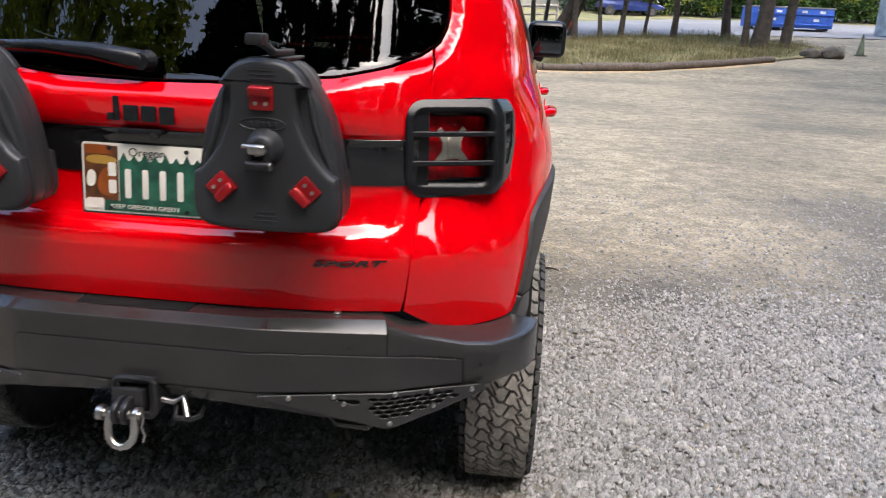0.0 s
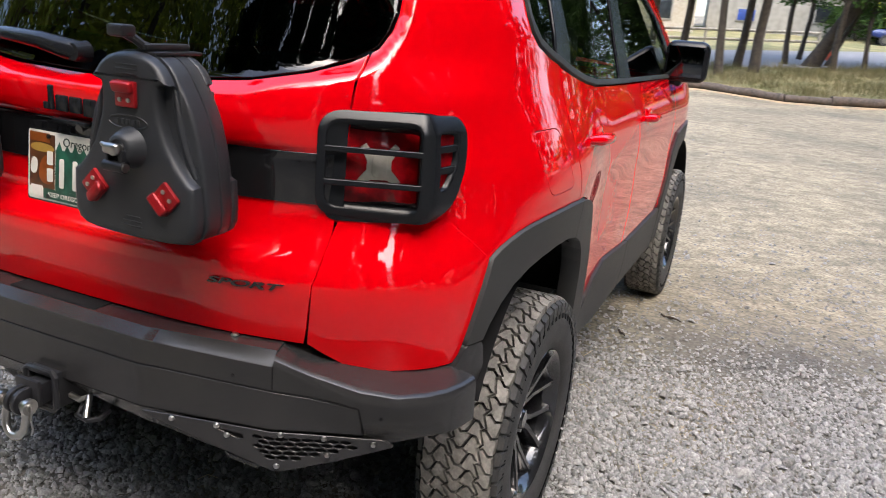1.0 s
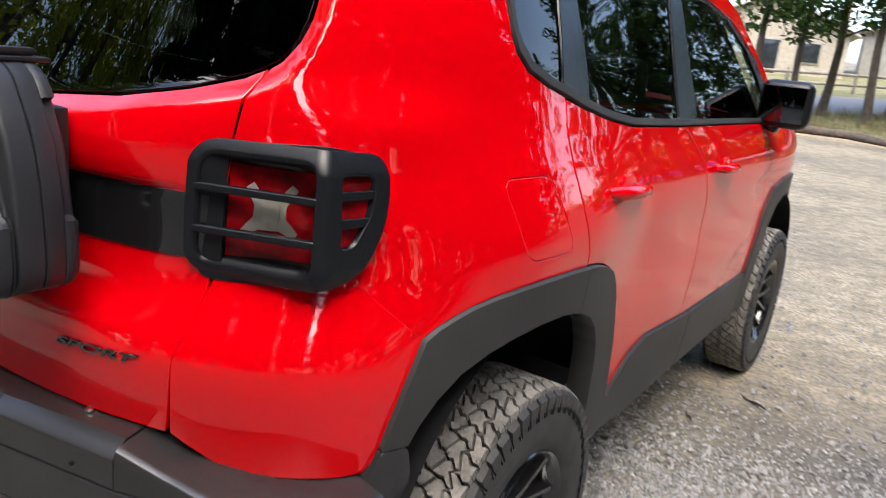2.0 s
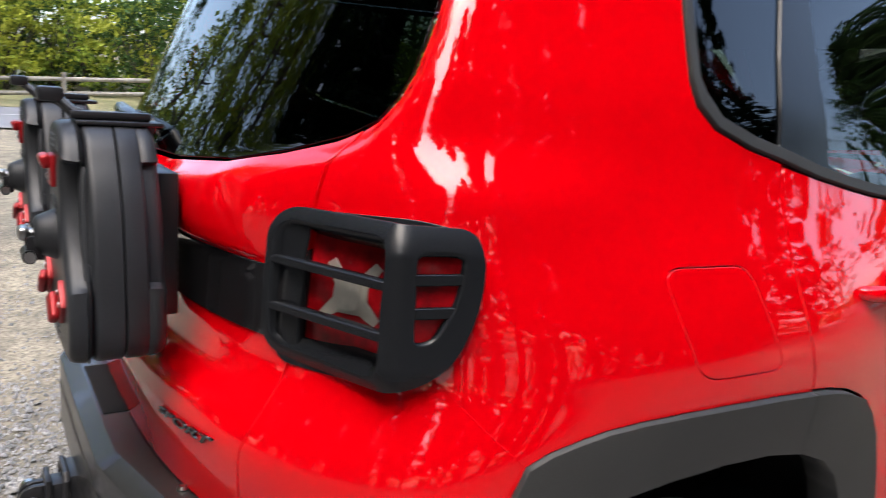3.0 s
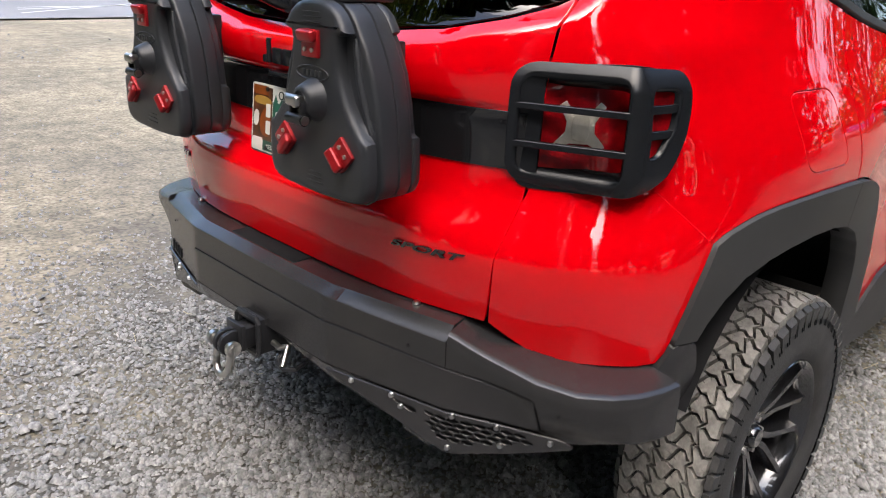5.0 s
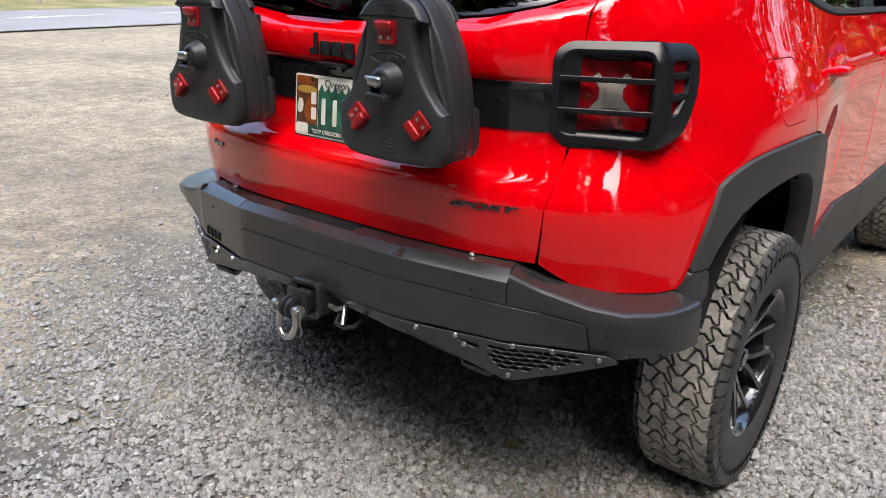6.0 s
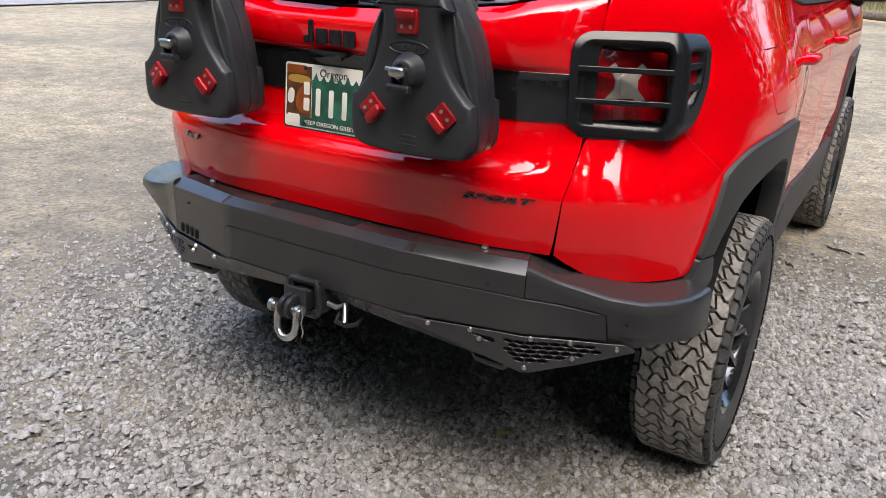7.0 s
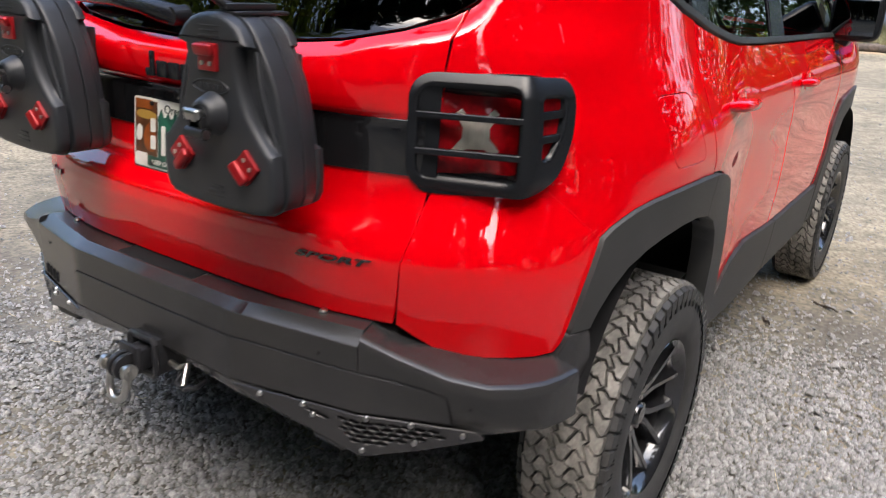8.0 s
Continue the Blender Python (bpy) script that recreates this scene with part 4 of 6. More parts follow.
for x in (-0.004, 0.016):
    bm = bmesh.new()
    prism(bm, [(0.028 * math.cos(a), 0.028 * math.sin(a)) for a in np.linspace(-math.pi / 2, math.pi / 2, 14)] + [(-0.03, 0.028), (-0.03, -0.028)], -0.006, 0.006,
          Matrix.Translation((x, -0.292, 0.578)) @ pose(0, 0, 0, 90, 0, -90), 0.002)
    part("mount_ear", bm, BLACK_METAL, shackle_mount)
bm = bmesh.new()
rod(bm, (-0.04, -0.298, 0.575), (0.05, -0.298, 0.575), 0.010)
rod(bm, (-0.046, -0.298, 0.575), (-0.034, -0.298, 0.575), 0.017)
rod(bm, (0.036, -0.298, 0.575), (0.046, -0.298, 0.575), 0.018)
part("shackle_pin", bm, STEEL, shackle_mount)
bm = bmesh.new()
tube(bm, [(-0.023, -0.298, 0.585), (-0.0235, -0.300, 0.565), (-0.025, -0.304, 0.540), (-0.021, -0.308, 0.520), (-0.009, -0.311, 0.507), (0.005, -0.312, 0.503), (0.019, -0.311, 0.507), (0.031, -0.308, 0.520), (0.035, -0.304, 0.540), (0.0335, -0.300, 0.565), (0.033, -0.298, 0.585)], 0.0085, 12)
part("shackle_bow", bm, STEEL, shackle_mount, "galvanised shackle bow")
bm = bmesh.new()
tube(bm, [(0.050, -0.30, 0.59), (0.056, -0.302, 0.57), (0.050, -0.303, 0.55), (0.057, -0.304, 0.53), (0.052, -0.305, 0.515)], 0.002, 6)
part("pin_clip", bm, STEEL, shackle_mount)

# ---- number plate, badges, wiper ----
PLATE_WHITE = material("plate_white", (0.75, 0.73, 0.66), 0.35, grain=0.05)
PLATE_GREEN = material("plate_green", (0.008, 0.045, 0.030), 0.35, grain=0.25, size=60, second=(0.02, 0.11, 0.07), blotch=18)
PLATE_BROWN = material("plate_brown", (0.12, 0.042, 0.014), 0.4, grain=0.32, size=80, second=(0.03, 0.014, 0.008), blotch=40)
PLATE_ORANGE = material("plate_orange", (0.26, 0.065, 0.010), 0.4, grain=0.15, size=80)
PLATE_INK = material("plate_ink", (0.02, 0.03, 0.025), 0.4, grain=0.05)
plate_at = pose(0.006, -0.110, 1.047, 90 - 5, 0, 0)
number_plate = thing("number_plate", "green and white pictorial number plate in a black frame", "number plate", plate_at)


def flat(name, outline, z0, z1, mat, parent, label="", bevel=0.0):
    bm = bmesh.new()
    prism(bm, outline, z0, z1, None, bevel)
    return part(name, bm, mat, parent, label)


def rect(x0, y0, x1, y1, r=0.0):
    o = [(x0, y0), (x1, y0), (x1, y1), (x0, y1)]
    return rounded(o, r, 4) if r else o


flat("plate_frame", rect(-0.157, -0.081, 0.157, 0.081, 0.008), -0.008, 0.0, GLOSS_BLACK, number_plate)
flat("plate_sheet", rect(-0.1525, -0.0765, 0.1525, 0.0765, 0.008), 0.0, 0.002, PLATE_WHITE, number_plate)
flat("picture_field", rect(-0.068, -0.070, 0.148, 0.040), 0.002, 0.0026, PLATE_GREEN, number_plate)
flat("slogan_field", rect(-0.104, -0.073, 0.148, -0.050), 0.0026, 0.003, PLATE_GREEN, number_plate)
flat("picture_panel", rect(-0.148, -0.05, -0.07, 0.07), 0.002, 0.0026, PLATE_BROWN, number_plate)
flat("picture_patch", chaikin([(-0.12, -0.035), (-0.078, -0.045), (-0.072, 0.0), (-0.09, 0.03), (-0.115, 0.01)]), 0.0026, 0.003, PLATE_ORANGE, number_plate)
flat("picture_patch", chaikin([(-0.147, 0.03), (-0.07, 0.03), (-0.075, 0.048), (-0.14, 0.05)]), 0.0026, 0.003, material("plate_ochre", (0.42, 0.25, 0.05), 0.4, grain=0.1), number_plate)
flat("picture_patch", chaikin([(-0.146, -0.02), (-0.125, -0.022), (-0.12, 0.012), (-0.14, 0.018)]), 0.003, 0.0034, PLATE_WHITE, number_plate)
flat("year_sticker", rect(-0.143, -0.070, -0.106, -0.046, 0.002), 0.003, 0.0036, PLATE_WHITE, number_plate)
flat("month_sticker", rect(-0.146, 0.052, -0.085, 0.072, 0.002), 0.003, 0.0036, PLATE_ORANGE, number_plate)
for k in range(9):
    x = -0.056 + k * 0.024
    flat("tree_mark", [(x - 0.010, 0.038), (x + 0.010, 0.038), (x, 0.058 - 0.006 * (k % 2))], 0.0026, 0.003, PLATE_GREEN, number_plate)
for k in range(2):
    flat("small_bar", rect(-0.092, -0.034 + 0.038 * k, -0.074, -0.004 + 0.038 * k, 0.004), 0.0034, 0.0042, PLATE_WHITE, number_plate)
for k in range(5):
    flat("large_bar", rect(-0.054 + k * 0.040, -0.043, -0.040 + k * 0.040, 0.022, 0.005), 0.0034, 0.0042, PLATE_WHITE, number_plate)
for sx in (-0.11, 0.11):
    for sz in (-0.066, 0.066):
        bm = bmesh.new()
        rod(bm, (sx * 0.8, sz, 0.002), (sx * 0.8, sz, 0.006), 0.005, seg=10)
        part("screw", bm, BLACK_METAL, number_plate)


def lettering(name, text, height, mat, parent, m, depth=0.002, shear=0.0, width=1.0, label="", bold=0.0):
    """Raised letters, their left end at the place m."""
    cu = bpy.data.curves.new(name, "FONT")
    cu.body, cu.size, cu.extrude, cu.shear, cu.offset = text, height * 1.4, depth, shear, height * bold
    ob = new("text_form", cu)
    me = bpy.data.meshes.new_from_object(ob.evaluated_get(bpy.context.evaluated_depsgraph_get()))
    bpy.data.objects.remove(ob)
    me.name = name
    me.transform(Matrix.Diagonal((width, 1, 1, 1)))
    me.materials.append(mat)
    ob = new(name, me)
    ob.parent = parent
    ob.matrix_basis = m
    return tagged(ob, label)


lettering("state_name", "Oregon", 0.019, PLATE_INK, number_plate, pose(-0.045, 0.050, 0.0032), 0.0004, width=1.0)
lettering("slogan", "KEEP OREGON GREEN", 0.010, PLATE_WHITE, number_plate, pose(-0.089, -0.067, 0.0034), 0.0003, width=1.12)
def on_gate(ob, x0, z0):
    """Lays flat letters on the tailgate's curve, their left foot at (x0, z0)."""
    for v in ob.data.vertices:
        x, z = x0 + v.co.x, z0 + v.co.y
        v.co = (x, float(y_at(np.float64(x), np.float64(z))) - 0.001 - max(0.0, v.co.z), z)
    return ob


on_gate(lettering("trim_badge", "SPORT", 0.0135, GLOSS_BLACK, tailgate, Matrix(), 0.004, 0.3, 2.62, "black raised trim lettering", 0.03), 0.378, 0.886)
on_gate(lettering("drive_badge", "4x4", 0.0165, GLOSS_BLACK, tailgate, Matrix(), 0.004, 0.3, 2.5, "black raised drive lettering", 0.03), -0.556, 0.884)
for x, w, z0, h in ((-0.052, 0.014, 1.176, 0.052), (-0.066, 0.016, 1.176, 0.016), (-0.02, 0.034, 1.176, 0.034), (0.02, 0.034, 1.176, 0.034), (0.06, 0.034, 1.172, 0.038)):
    bm = bmesh.new()
    box(bm, (x, -0.120, z0 + h / 2), (w, 0.008, h), 0.003)
    part("maker_badge", bm, GUARD, tailgate, "dark raised badge bar")
bm = bmesh.new()
tube(bm, [(0.0, -0.085, 1.30), (-0.03, -0.098, 1.306), (-0.10, -0.098, 1.316), (-0.22, -0.088, 1.322), (-0.36, -0.066, 1.318), (-0.50, -0.03, 1.312)], [0.022, 0.022, 0.019, 0.015, 0.011, 0.008], 10)
rod(bm, (0.0, -0.07, 1.300), (0.0, -0.105, 1.300), 0.024, 0.018)
part("wiper_arm", bm, GUARD, tailgate, "black rear wiper arm")
bm = bmesh.new()
box(bm, (0.0, -0.112, 1.155), (0.10, 0.03, 0.012), 0.004)
part("tailgate_switch", bm, GUARD, tailgate)
bm = bmesh.new()
rod(bm, (0.03, -0.11, 1.151), (0.03, -0.125, 1.146), 0.010)
part("rear_camera", bm, GLOSS_BLACK, tailgate, "small black reversing camera")

# ---- jerry cans on the tailgate ----
CAP = [(0, 1.329), (0.028, 1.327), (0.050, 1.320), (0.067, 1.308), (0.079, 1.293), (0.087, 1.279)]
BASE = [(0.1455, 1.074), (0.1465, 1.054), (0.145, 1.029), (0.136, 1.011), (0.118, 1.001), (0.09, 0.997), (0.045, 0.995), (0, 0.994)]
WAIST_Z = [1.273, 1.262, 1.240, 1.215, 1.190, 1.165, 1.142, 1.125, 1.114, 1.108, 1.095]


def waist(widths):
    """Half widths between cap and base, from rows of (z, width)."""
    z, w = zip(*widths[::-1])
    return [(float(np.interp(k, z, w)), k) for k in WAIST_Z]


FULL = CAP + waist([(1.279, 0.087), (1.255, 0.103), (1.215, 0.121), (1.168, 0.134), (1.125, 0.141), (1.09, 0.1445)]) + BASE
FACE_IN = waist([(1.279, 0.066), (1.255, 0.063), (1.215, 0.069), (1.168, 0.087), (1.14, 0.107), (1.114, 0.131), (1.10, 0.138)])


def ring(half):
    return [(x, z) for x, z in half] + [(-x, z) for x, z in half[-2:0:-1]]


def jerry_can(at):
    can = thing("jerry_can", "black moulded three-lobed fuel can with red clips, mounted on the tailgate", "fuel can", at, "cans on the tailgate")
    stand = pose(0, 0, 0, 90)
    back = np.array(ring(FULL))

    def scalloped(inner):
        """The full outline with its waist drawn in, between a step under the cap and one over the lobes."""
        half = list(FULL)
        half[len(CAP):len(CAP) + 9] = inner[:9]
        return np.array(ring(half))

    front = scalloped(FACE_IN)
    mid_step = scalloped([(w + 0.45 * (f_[0] - w), z) for (w, z), f_ in zip(FACE_IN, FULL[len(CAP):])])
    rear_step = scalloped([(w - 0.013, z) for w, z in FULL[len(CAP):len(CAP) + 9]])

    def loft(name, rows):
        bm = bmesh.new()
        rings_ = [[bm.verts.new((x, y, z)) for x, z in shrink(list(map(tuple, base)), inset)] for y, base, inset in rows]
        n = len(front)
        for a, b in zip(rings_, rings_[1:]):
            for k in range(n):
                bm.faces.new((a[k], a[(k + 1) % n], b[(k + 1) % n], b[k]))
        bm.faces.new(rings_[0]), bm.faces.new(rings_[-1][::-1])
        part(name, bm, CAN, can, smooth=50)

    loft("can_front", [(-0.270, front, 0.016), (-0.2695, front, 0.009), (-0.267, front, 0.004), (-0.262, front, 0.001), (-0.256, front, 0.0), (-0.247, front, -0.001), (-0.2445, mid_step, 0.003), (-0.2435, mid_step, -0.004),
                       (-0.239, back, 0.010), (-0.2375, back, 0.004), (-0.234, back, 0.001), (-0.229, back, 0.0), (-0.200, back, 0.0), (-0.1985, back, 0.002)])
    loft("can_back", [(-0.1965, back, 0.002), (-0.195, back, 0.0), (-0.170, back, 0.0), (-0.167, back, 0.002), (-0.165, rear_step, 0.0), (-0.152, rear_step, 0.001), (-0.146, rear_step, 0.004), (-0.142, rear_step, 0.010), (-0.140, rear_step, 0.02)])
    bm = bmesh.new()
    prism(bm, [(x * 0.97, (z - 1.15) * 0.97 + 1.15) for x, z in ring(FULL)], 0.19, 0.205, stand)
    part("can_seam", bm, DARK, can)
    # grip ridges beside the recesses
    for s in (1, -1):
        bm = bmesh.new()
        tube(bm, [(s * 0.081, -0.240, 1.270), (s * 0.087, -0.242, 1.25), (s * 0.095, -0.243, 1.21), (s * 0.109, -0.243, 1.165), (s * 0.127, -0.243, 1.120)], [0.004, 0.006, 0.007, 0.007, 0.005], 10)
        part("grip_ridge", bm, CAN, can)
    # clips
    for x, z, turn in ((0.0, 1.257, 0), (-0.084, 1.082, 135), (0.084, 1.082, 225)):
        m = Matrix.Translation((x, -0.268, z)) @ pose(0, 0, 0, 0, turn, 0)
        bm = bmesh.new()
        box(bm, (0, -0.003, 0), (0.046, 0.012, 0.046), 0.003)
        bmesh.ops.transform(bm, matrix=m, verts=bm.verts)
        clip = part("clip", bm, ANODISED, can, "red anodised clip")
        bm = bmesh.new()
        box(bm, (0, -0.014, 0.013), (0.044, 0.014, 0.020), 0.005, pose(0, 0, 0, 18), 3)
        bmesh.ops.transform(bm, matrix=m, verts=bm.verts)
        part("clip_tab", bm, ANODISED, clip)
        for sx in (-0.010, 0.010):
            bm = bmesh.new()
            rod(bm, (sx, -0.008, -0.010), (sx, -0.0115, -0.010), 0.004, seg=10)
            bmesh.ops.transform(bm, matrix=m, verts=bm.verts)
            part("screw", bm, STEEL, clip)
    # moulded oval mark and a worn stamp
    bm = bmesh.new()
    tube(bm, [(0.045 * math.cos(a), -0.2705, 1.208 + 0.012 * math.sin(a)) for a in np.linspace(0, 2 * math.pi, 28)[:-1]], 0.0015, 6, True)
    part("moulded_oval", bm, CAN, can)
    marks = [((-0.024 + k * 0.012, -0.2705, 1.208), (0.008, 0.003, 0.010)) for k in range(5)]
    marks += [((0.002 * k, -0.2705, 1.018 + 0.009 * k), (0.05 - 0.008 * k, 0.002, 0.003)) for k in range(3)]
    marks += [((0, -0.2705, 1.292 + 0.008 * k), (0.05, 0.002, 0.002)) for k in range(3)]
    for at_, size in marks:
        bm = bmesh.new()
        box(bm, at_, size, 0.0008)
        part("moulded_mark", bm, CAN, can)
    # boss with the lock handle
    bm = bmesh.new()
    revolve(bm, [(0.0, 0.041), (0.004, 0.038), (0.020, 0.031), (0.029, 0.027), (0.033, 0.023), (0.034, 0.018), (0.031, 0.014), (0.031, 0.0005)], 32)
    bmesh.ops.transform(bm, matrix=Matrix.Translation((0.004, -0.266, 1.163)) @ pose(0, 0, 0, 0, 0, -90), verts=bm.verts)
    boss = part("lock_boss", bm, CAN, can)
    bm = bmesh.new()
    rod(bm, (0.004, -0.285, 1.163), (0.004, -0.312, 1.163), 0.010)
    box(bm, (0.003, -0.312, 1.166), (0.036, 0.016, 0.020), 0.007, None, 3)
    rod(bm, (-0.028, -0.305, 1.170), (-0.012, -0.305, 1.170), 0.004)
    part("lock_handle", bm, STEEL, boss, "chrome twist handle")
    bm = bmesh.new()
    box(bm, (-0.012, -0.300, 1.146), (0.008, 0.020, 0.034), 0.002)
    box(bm, (0.018, -0.300, 1.146), (0.008, 0.020, 0.034), 0.002)
    rod(bm, (-0.020, -0.306, 1.134), (0.026, -0.306, 1.134), 0.010)
    part("lock_yoke", bm, BLACK_METAL, boss)
    bm = bmesh.new()
    rod(bm, (0.024, -0.306, 1.134), (0.029, -0.306, 1.134), 0.008)
    part("lock_barrel", bm, STEEL, boss)
    # lid and lever on top, bracket behind
    bm = bmesh.new()
    box(bm, (0.012, -0.185, 1.328), (0.060, 0.12, 0.007), 0.003)
    box(bm, (0.016, -0.195, 1.338), (0.022, 0.11, 0.012), 0.004)
    lid = part("lid_bracket", bm, BLACK_METAL, can, "black bracket across the can's top")
    bm = bmesh.new()
    box(bm, (-0.006, -0.272, 1.364), (0.036, 0.034, 0.021), 0.005)
    tube(bm, [(-0.004, -0.266, 1.360), (0.006, -0.256, 1.352), (0.014, -0.246, 1.342), (0.016, -0.235, 1.339)], [0.009, 0.008, 0.008, 0.008], 8)
    part("latch_lever", bm, BLACK_METAL, lid)
    bm = bmesh.new()
    box(bm, (-0.01, -0.124, 1.15), (0.13, 0.034, 0.22), 0.004)
    part("mount_plate", bm, BLACK_METAL, can, "black steel mounting plate")
    return can


first_can = jerry_can(pose(0.322, 0, 0))
copy_thing(first_can, pose(-0.325, 0, 0))


# ---- ground ----
def rise(x, y):
    """The lot is level; beyond it the land climbs."""
    x, y = np.asarray(x, float), np.asarray(y, float)
    return np.clip(y - 22, 0, 60) * 0.07 + np.clip(-x - 26, 0, 60) * 0.05


def height(x, y):
    return float(rise(x, y))


def ground_material():
    """Pale tan dirt; where gravel was spread, dark grey paints the shade between stones; loose dark specks."""
    m = material("gravelly_dirt", (0.30, 0.255, 0.176), 0.95, grain=0.32, size=13, bump=0.5, second=(0.185, 0.16, 0.115), blotch=0.42)
    n, ln = m.node_tree.nodes, m.node_tree.links
    b = n["Principled BSDF"]
    tc = next(k for k in n if k.type == "TEX_COORD")

    def node(kind, **values):
        k = n.new("ShaderNode" + kind)
        for name, value in values.items():
            k.inputs[int(name[1:])].default_value = value
        return k

    def calc(op, p, q):
        k = n.new("ShaderNodeMath")
        k.operation = op
        for i, value in enumerate((p, q)):
            if isinstance(value, (int, float)):
                k.inputs[i].default_value = value
            else:
                ln.new(value, k.inputs[i])
        return k.outputs[0]

    def ramp(value, lo, hi, out_lo=0.0, out_hi=1.0):
        k = node("MapRange", i1=lo, i2=hi, i3=out_lo, i4=out_hi)
        ln.new(value, k.inputs[0])
        return k.outputs[0]

    def noise_at(scale, detail=6):
        k = n.new("ShaderNodeTexNoise")
        k.inputs["Scale"].default_value, k.inputs["Detail"].default_value = scale, detail
        ln.new(tc.outputs["Object"], k.inputs["Vector"])
        return k.outputs[0]

    def cells(scale):
        k = n.new("ShaderNodeTexVoronoi")
        k.inputs["Scale"].default_value = scale
        ln.new(tc.outputs["Object"], k.inputs["Vector"])
        return k

    def mix(fac, p, q):
        k = n.new("ShaderNodeMix")
        k.data_type = "RGBA"
        for i, value in ((0, fac), (6, p), (7, q)):
            if isinstance(value, tuple):
                k.inputs[i].default_value = (*value, 1)
            else:
                ln.new(value, k.inputs[i])
        return k.outputs[2]

    clod = ramp(noise_at(4.5, 9), 0.34, 0.66, 0.70, 1.16)
    crumb = ramp(noise_at(38, 4), 0.36, 0.60, 0.62, 1.14)
    xyz = n.new("ShaderNodeSeparateXYZ")
    ln.new(tc.outputs["Object"], xyz.inputs[0])
    wander = ramp(noise_at(0.7, 8), 0.25, 0.75, -1.6, 1.6)
    beside = calc("MULTIPLY", calc("MAXIMUM", calc("SUBTRACT", xyz.outputs[0], 0.9), 0.0), 0.9)
    ahead = ramp(calc("ADD", calc("SUBTRACT", xyz.outputs[1], beside), wander), 0.9, 3.4, 1.0, 0.0)
    left = ramp(calc("ADD", xyz.outputs[0], calc("MULTIPLY", wander, 0.6)), -2.7, -1.3)
    patches = ramp(noise_at(0.28, 7), 0.56, 0.70, 0.0, 0.75)
    holes = ramp(noise_at(0.95, 9), 0.36, 0.52, 0.35, 1.0)
    spread = calc("MAXIMUM", calc("MULTIPLY", calc("MULTIPLY", ahead, left), holes), patches)
    stones_at = cells(62)
    chip = ramp(stones_at.outputs["Color"], 0.0, 1.0, 0.5, 1.25)
    # shadow in the gaps between stones, put into the ground's colour
    gap_shade = n.new("ShaderNodeHueSaturation")
    gap_shade.inputs["Color"].default_value = (0.085, 0.081, 0.075, 1)
    ln.new(chip, gap_shade.inputs["Value"])
    speck_at = cells(24)
    speck = calc("MULTIPLY", ramp(speck_at.outputs["Distance"], 0.16, 0.24, 1.0, 0.0), ramp(speck_at.outputs["Color"], 0.56, 0.62))
    dirt = n.new("ShaderNodeHueSaturation")
    ln.new(b.inputs["Base Color"].links[0].from_socket, dirt.inputs["Color"]), ln.new(calc("MULTIPLY", clod, crumb), dirt.inputs["Value"])
    grounds = mix(calc("MULTIPLY", spread, 0.85), dirt.outputs[0], gap_shade.outputs[0])
    ln.new(mix(calc("MULTIPLY", speck, 0.75), grounds, (0.09, 0.083, 0.073)), b.inputs["Base Color"])
    bump = next(k for k in n if k.type == "BUMP")
    fine = bump.inputs["Height"].links[0].from_socket
    ln.new(calc("ADD", fine, calc("MULTIPLY", calc("SUBTRACT", 1.0, stones_at.outputs["Distance"]), calc("ADD", spread, 0.15))), bump.inputs["Height"])
    return m


def ground_sheet():
    cuts = np.concatenate([-np.geomspace(600, 62, 8), np.arange(-60, 61, 2.0), np.geomspace(62, 600, 8)])
    X, Y = np.meshgrid(cuts, cuts)
    n = len(cuts)
    v = np.stack([X, Y, rise(X, Y)], -1).reshape(-1, 3).tolist()
    f = [(j * n + i, j * n + i + 1, (j + 1) * n + i + 1, (j + 1) * n + i) for j in range(n - 1) for i in range(n - 1)]
    return tagged(part("ground", (v, f), ground_material()), "pale gravelly dirt lot with sparse grit", "ground", kind="structure")


ground = ground_sheet()


def strip(name, left, right, mat, lift, label, category):
    """A ribbon of ground between two edges."""
    v, f = [], []
    for a, b in zip(left, right):
        for k in range(7):
            x, y = a[0] + (b[0] - a[0]) * k / 6, a[1] + (b[1] - a[1]) * k / 6
            v.append((x, y, height(x, y) + lift))
    for i in range(len(left) - 1):
        for k in range(6):
            f.append((i * 7 + k, i * 7 + k + 1, (i + 1) * 7 + k + 1, (i + 1) * 7 + k))
    return tagged(part(name, (v, f), mat), label, category, kind="structure")


def line(a, b, step):
    n = max(1, int(math.dist(a, b) / step))
    return [(a[0] + (b[0] - a[0]) * k / n, a[1] + (b[1] - a[1]) * k / n) for k in range(n + 1)]


ASPHALT = material("worn_asphalt", (0.20, 0.20, 0.208), 0.9, grain=0.25, size=30, bump=0.3, second=(0.16, 0.16, 0.168), blotch=0.3)
KERB = material("dark_edge_strip", (0.20, 0.19, 0.175), 0.9, grain=0.3, size=20)
TURF = material("dry_turf", (0.21, 0.18, 0.085), 0.95, grain=0.32, size=8, bump=0.3, second=(0.11, 0.12, 0.045), blotch=0.8)
strip("road_left", line((-24.0, -70), (-24.0, 22), 4), line((-16.4, -70), (-16.4, 22), 4), ASPHALT, 0.03, "pale grey asphalt road past the lot", "road")
strip("road_edge", line((-16.4, -70), (-16.4, 22), 4), line((-16.15, -70), (-16.15, 22), 4), KERB, 0.035, "dark broken asphalt edge", "road edge")
near = [(-24, 12), (-16.4, 18.5), (-9, 24.5), (-2.4, 30), (3, 34.6), (8, 38.8), (14, 41), (26, 42.5), (60, 43)]
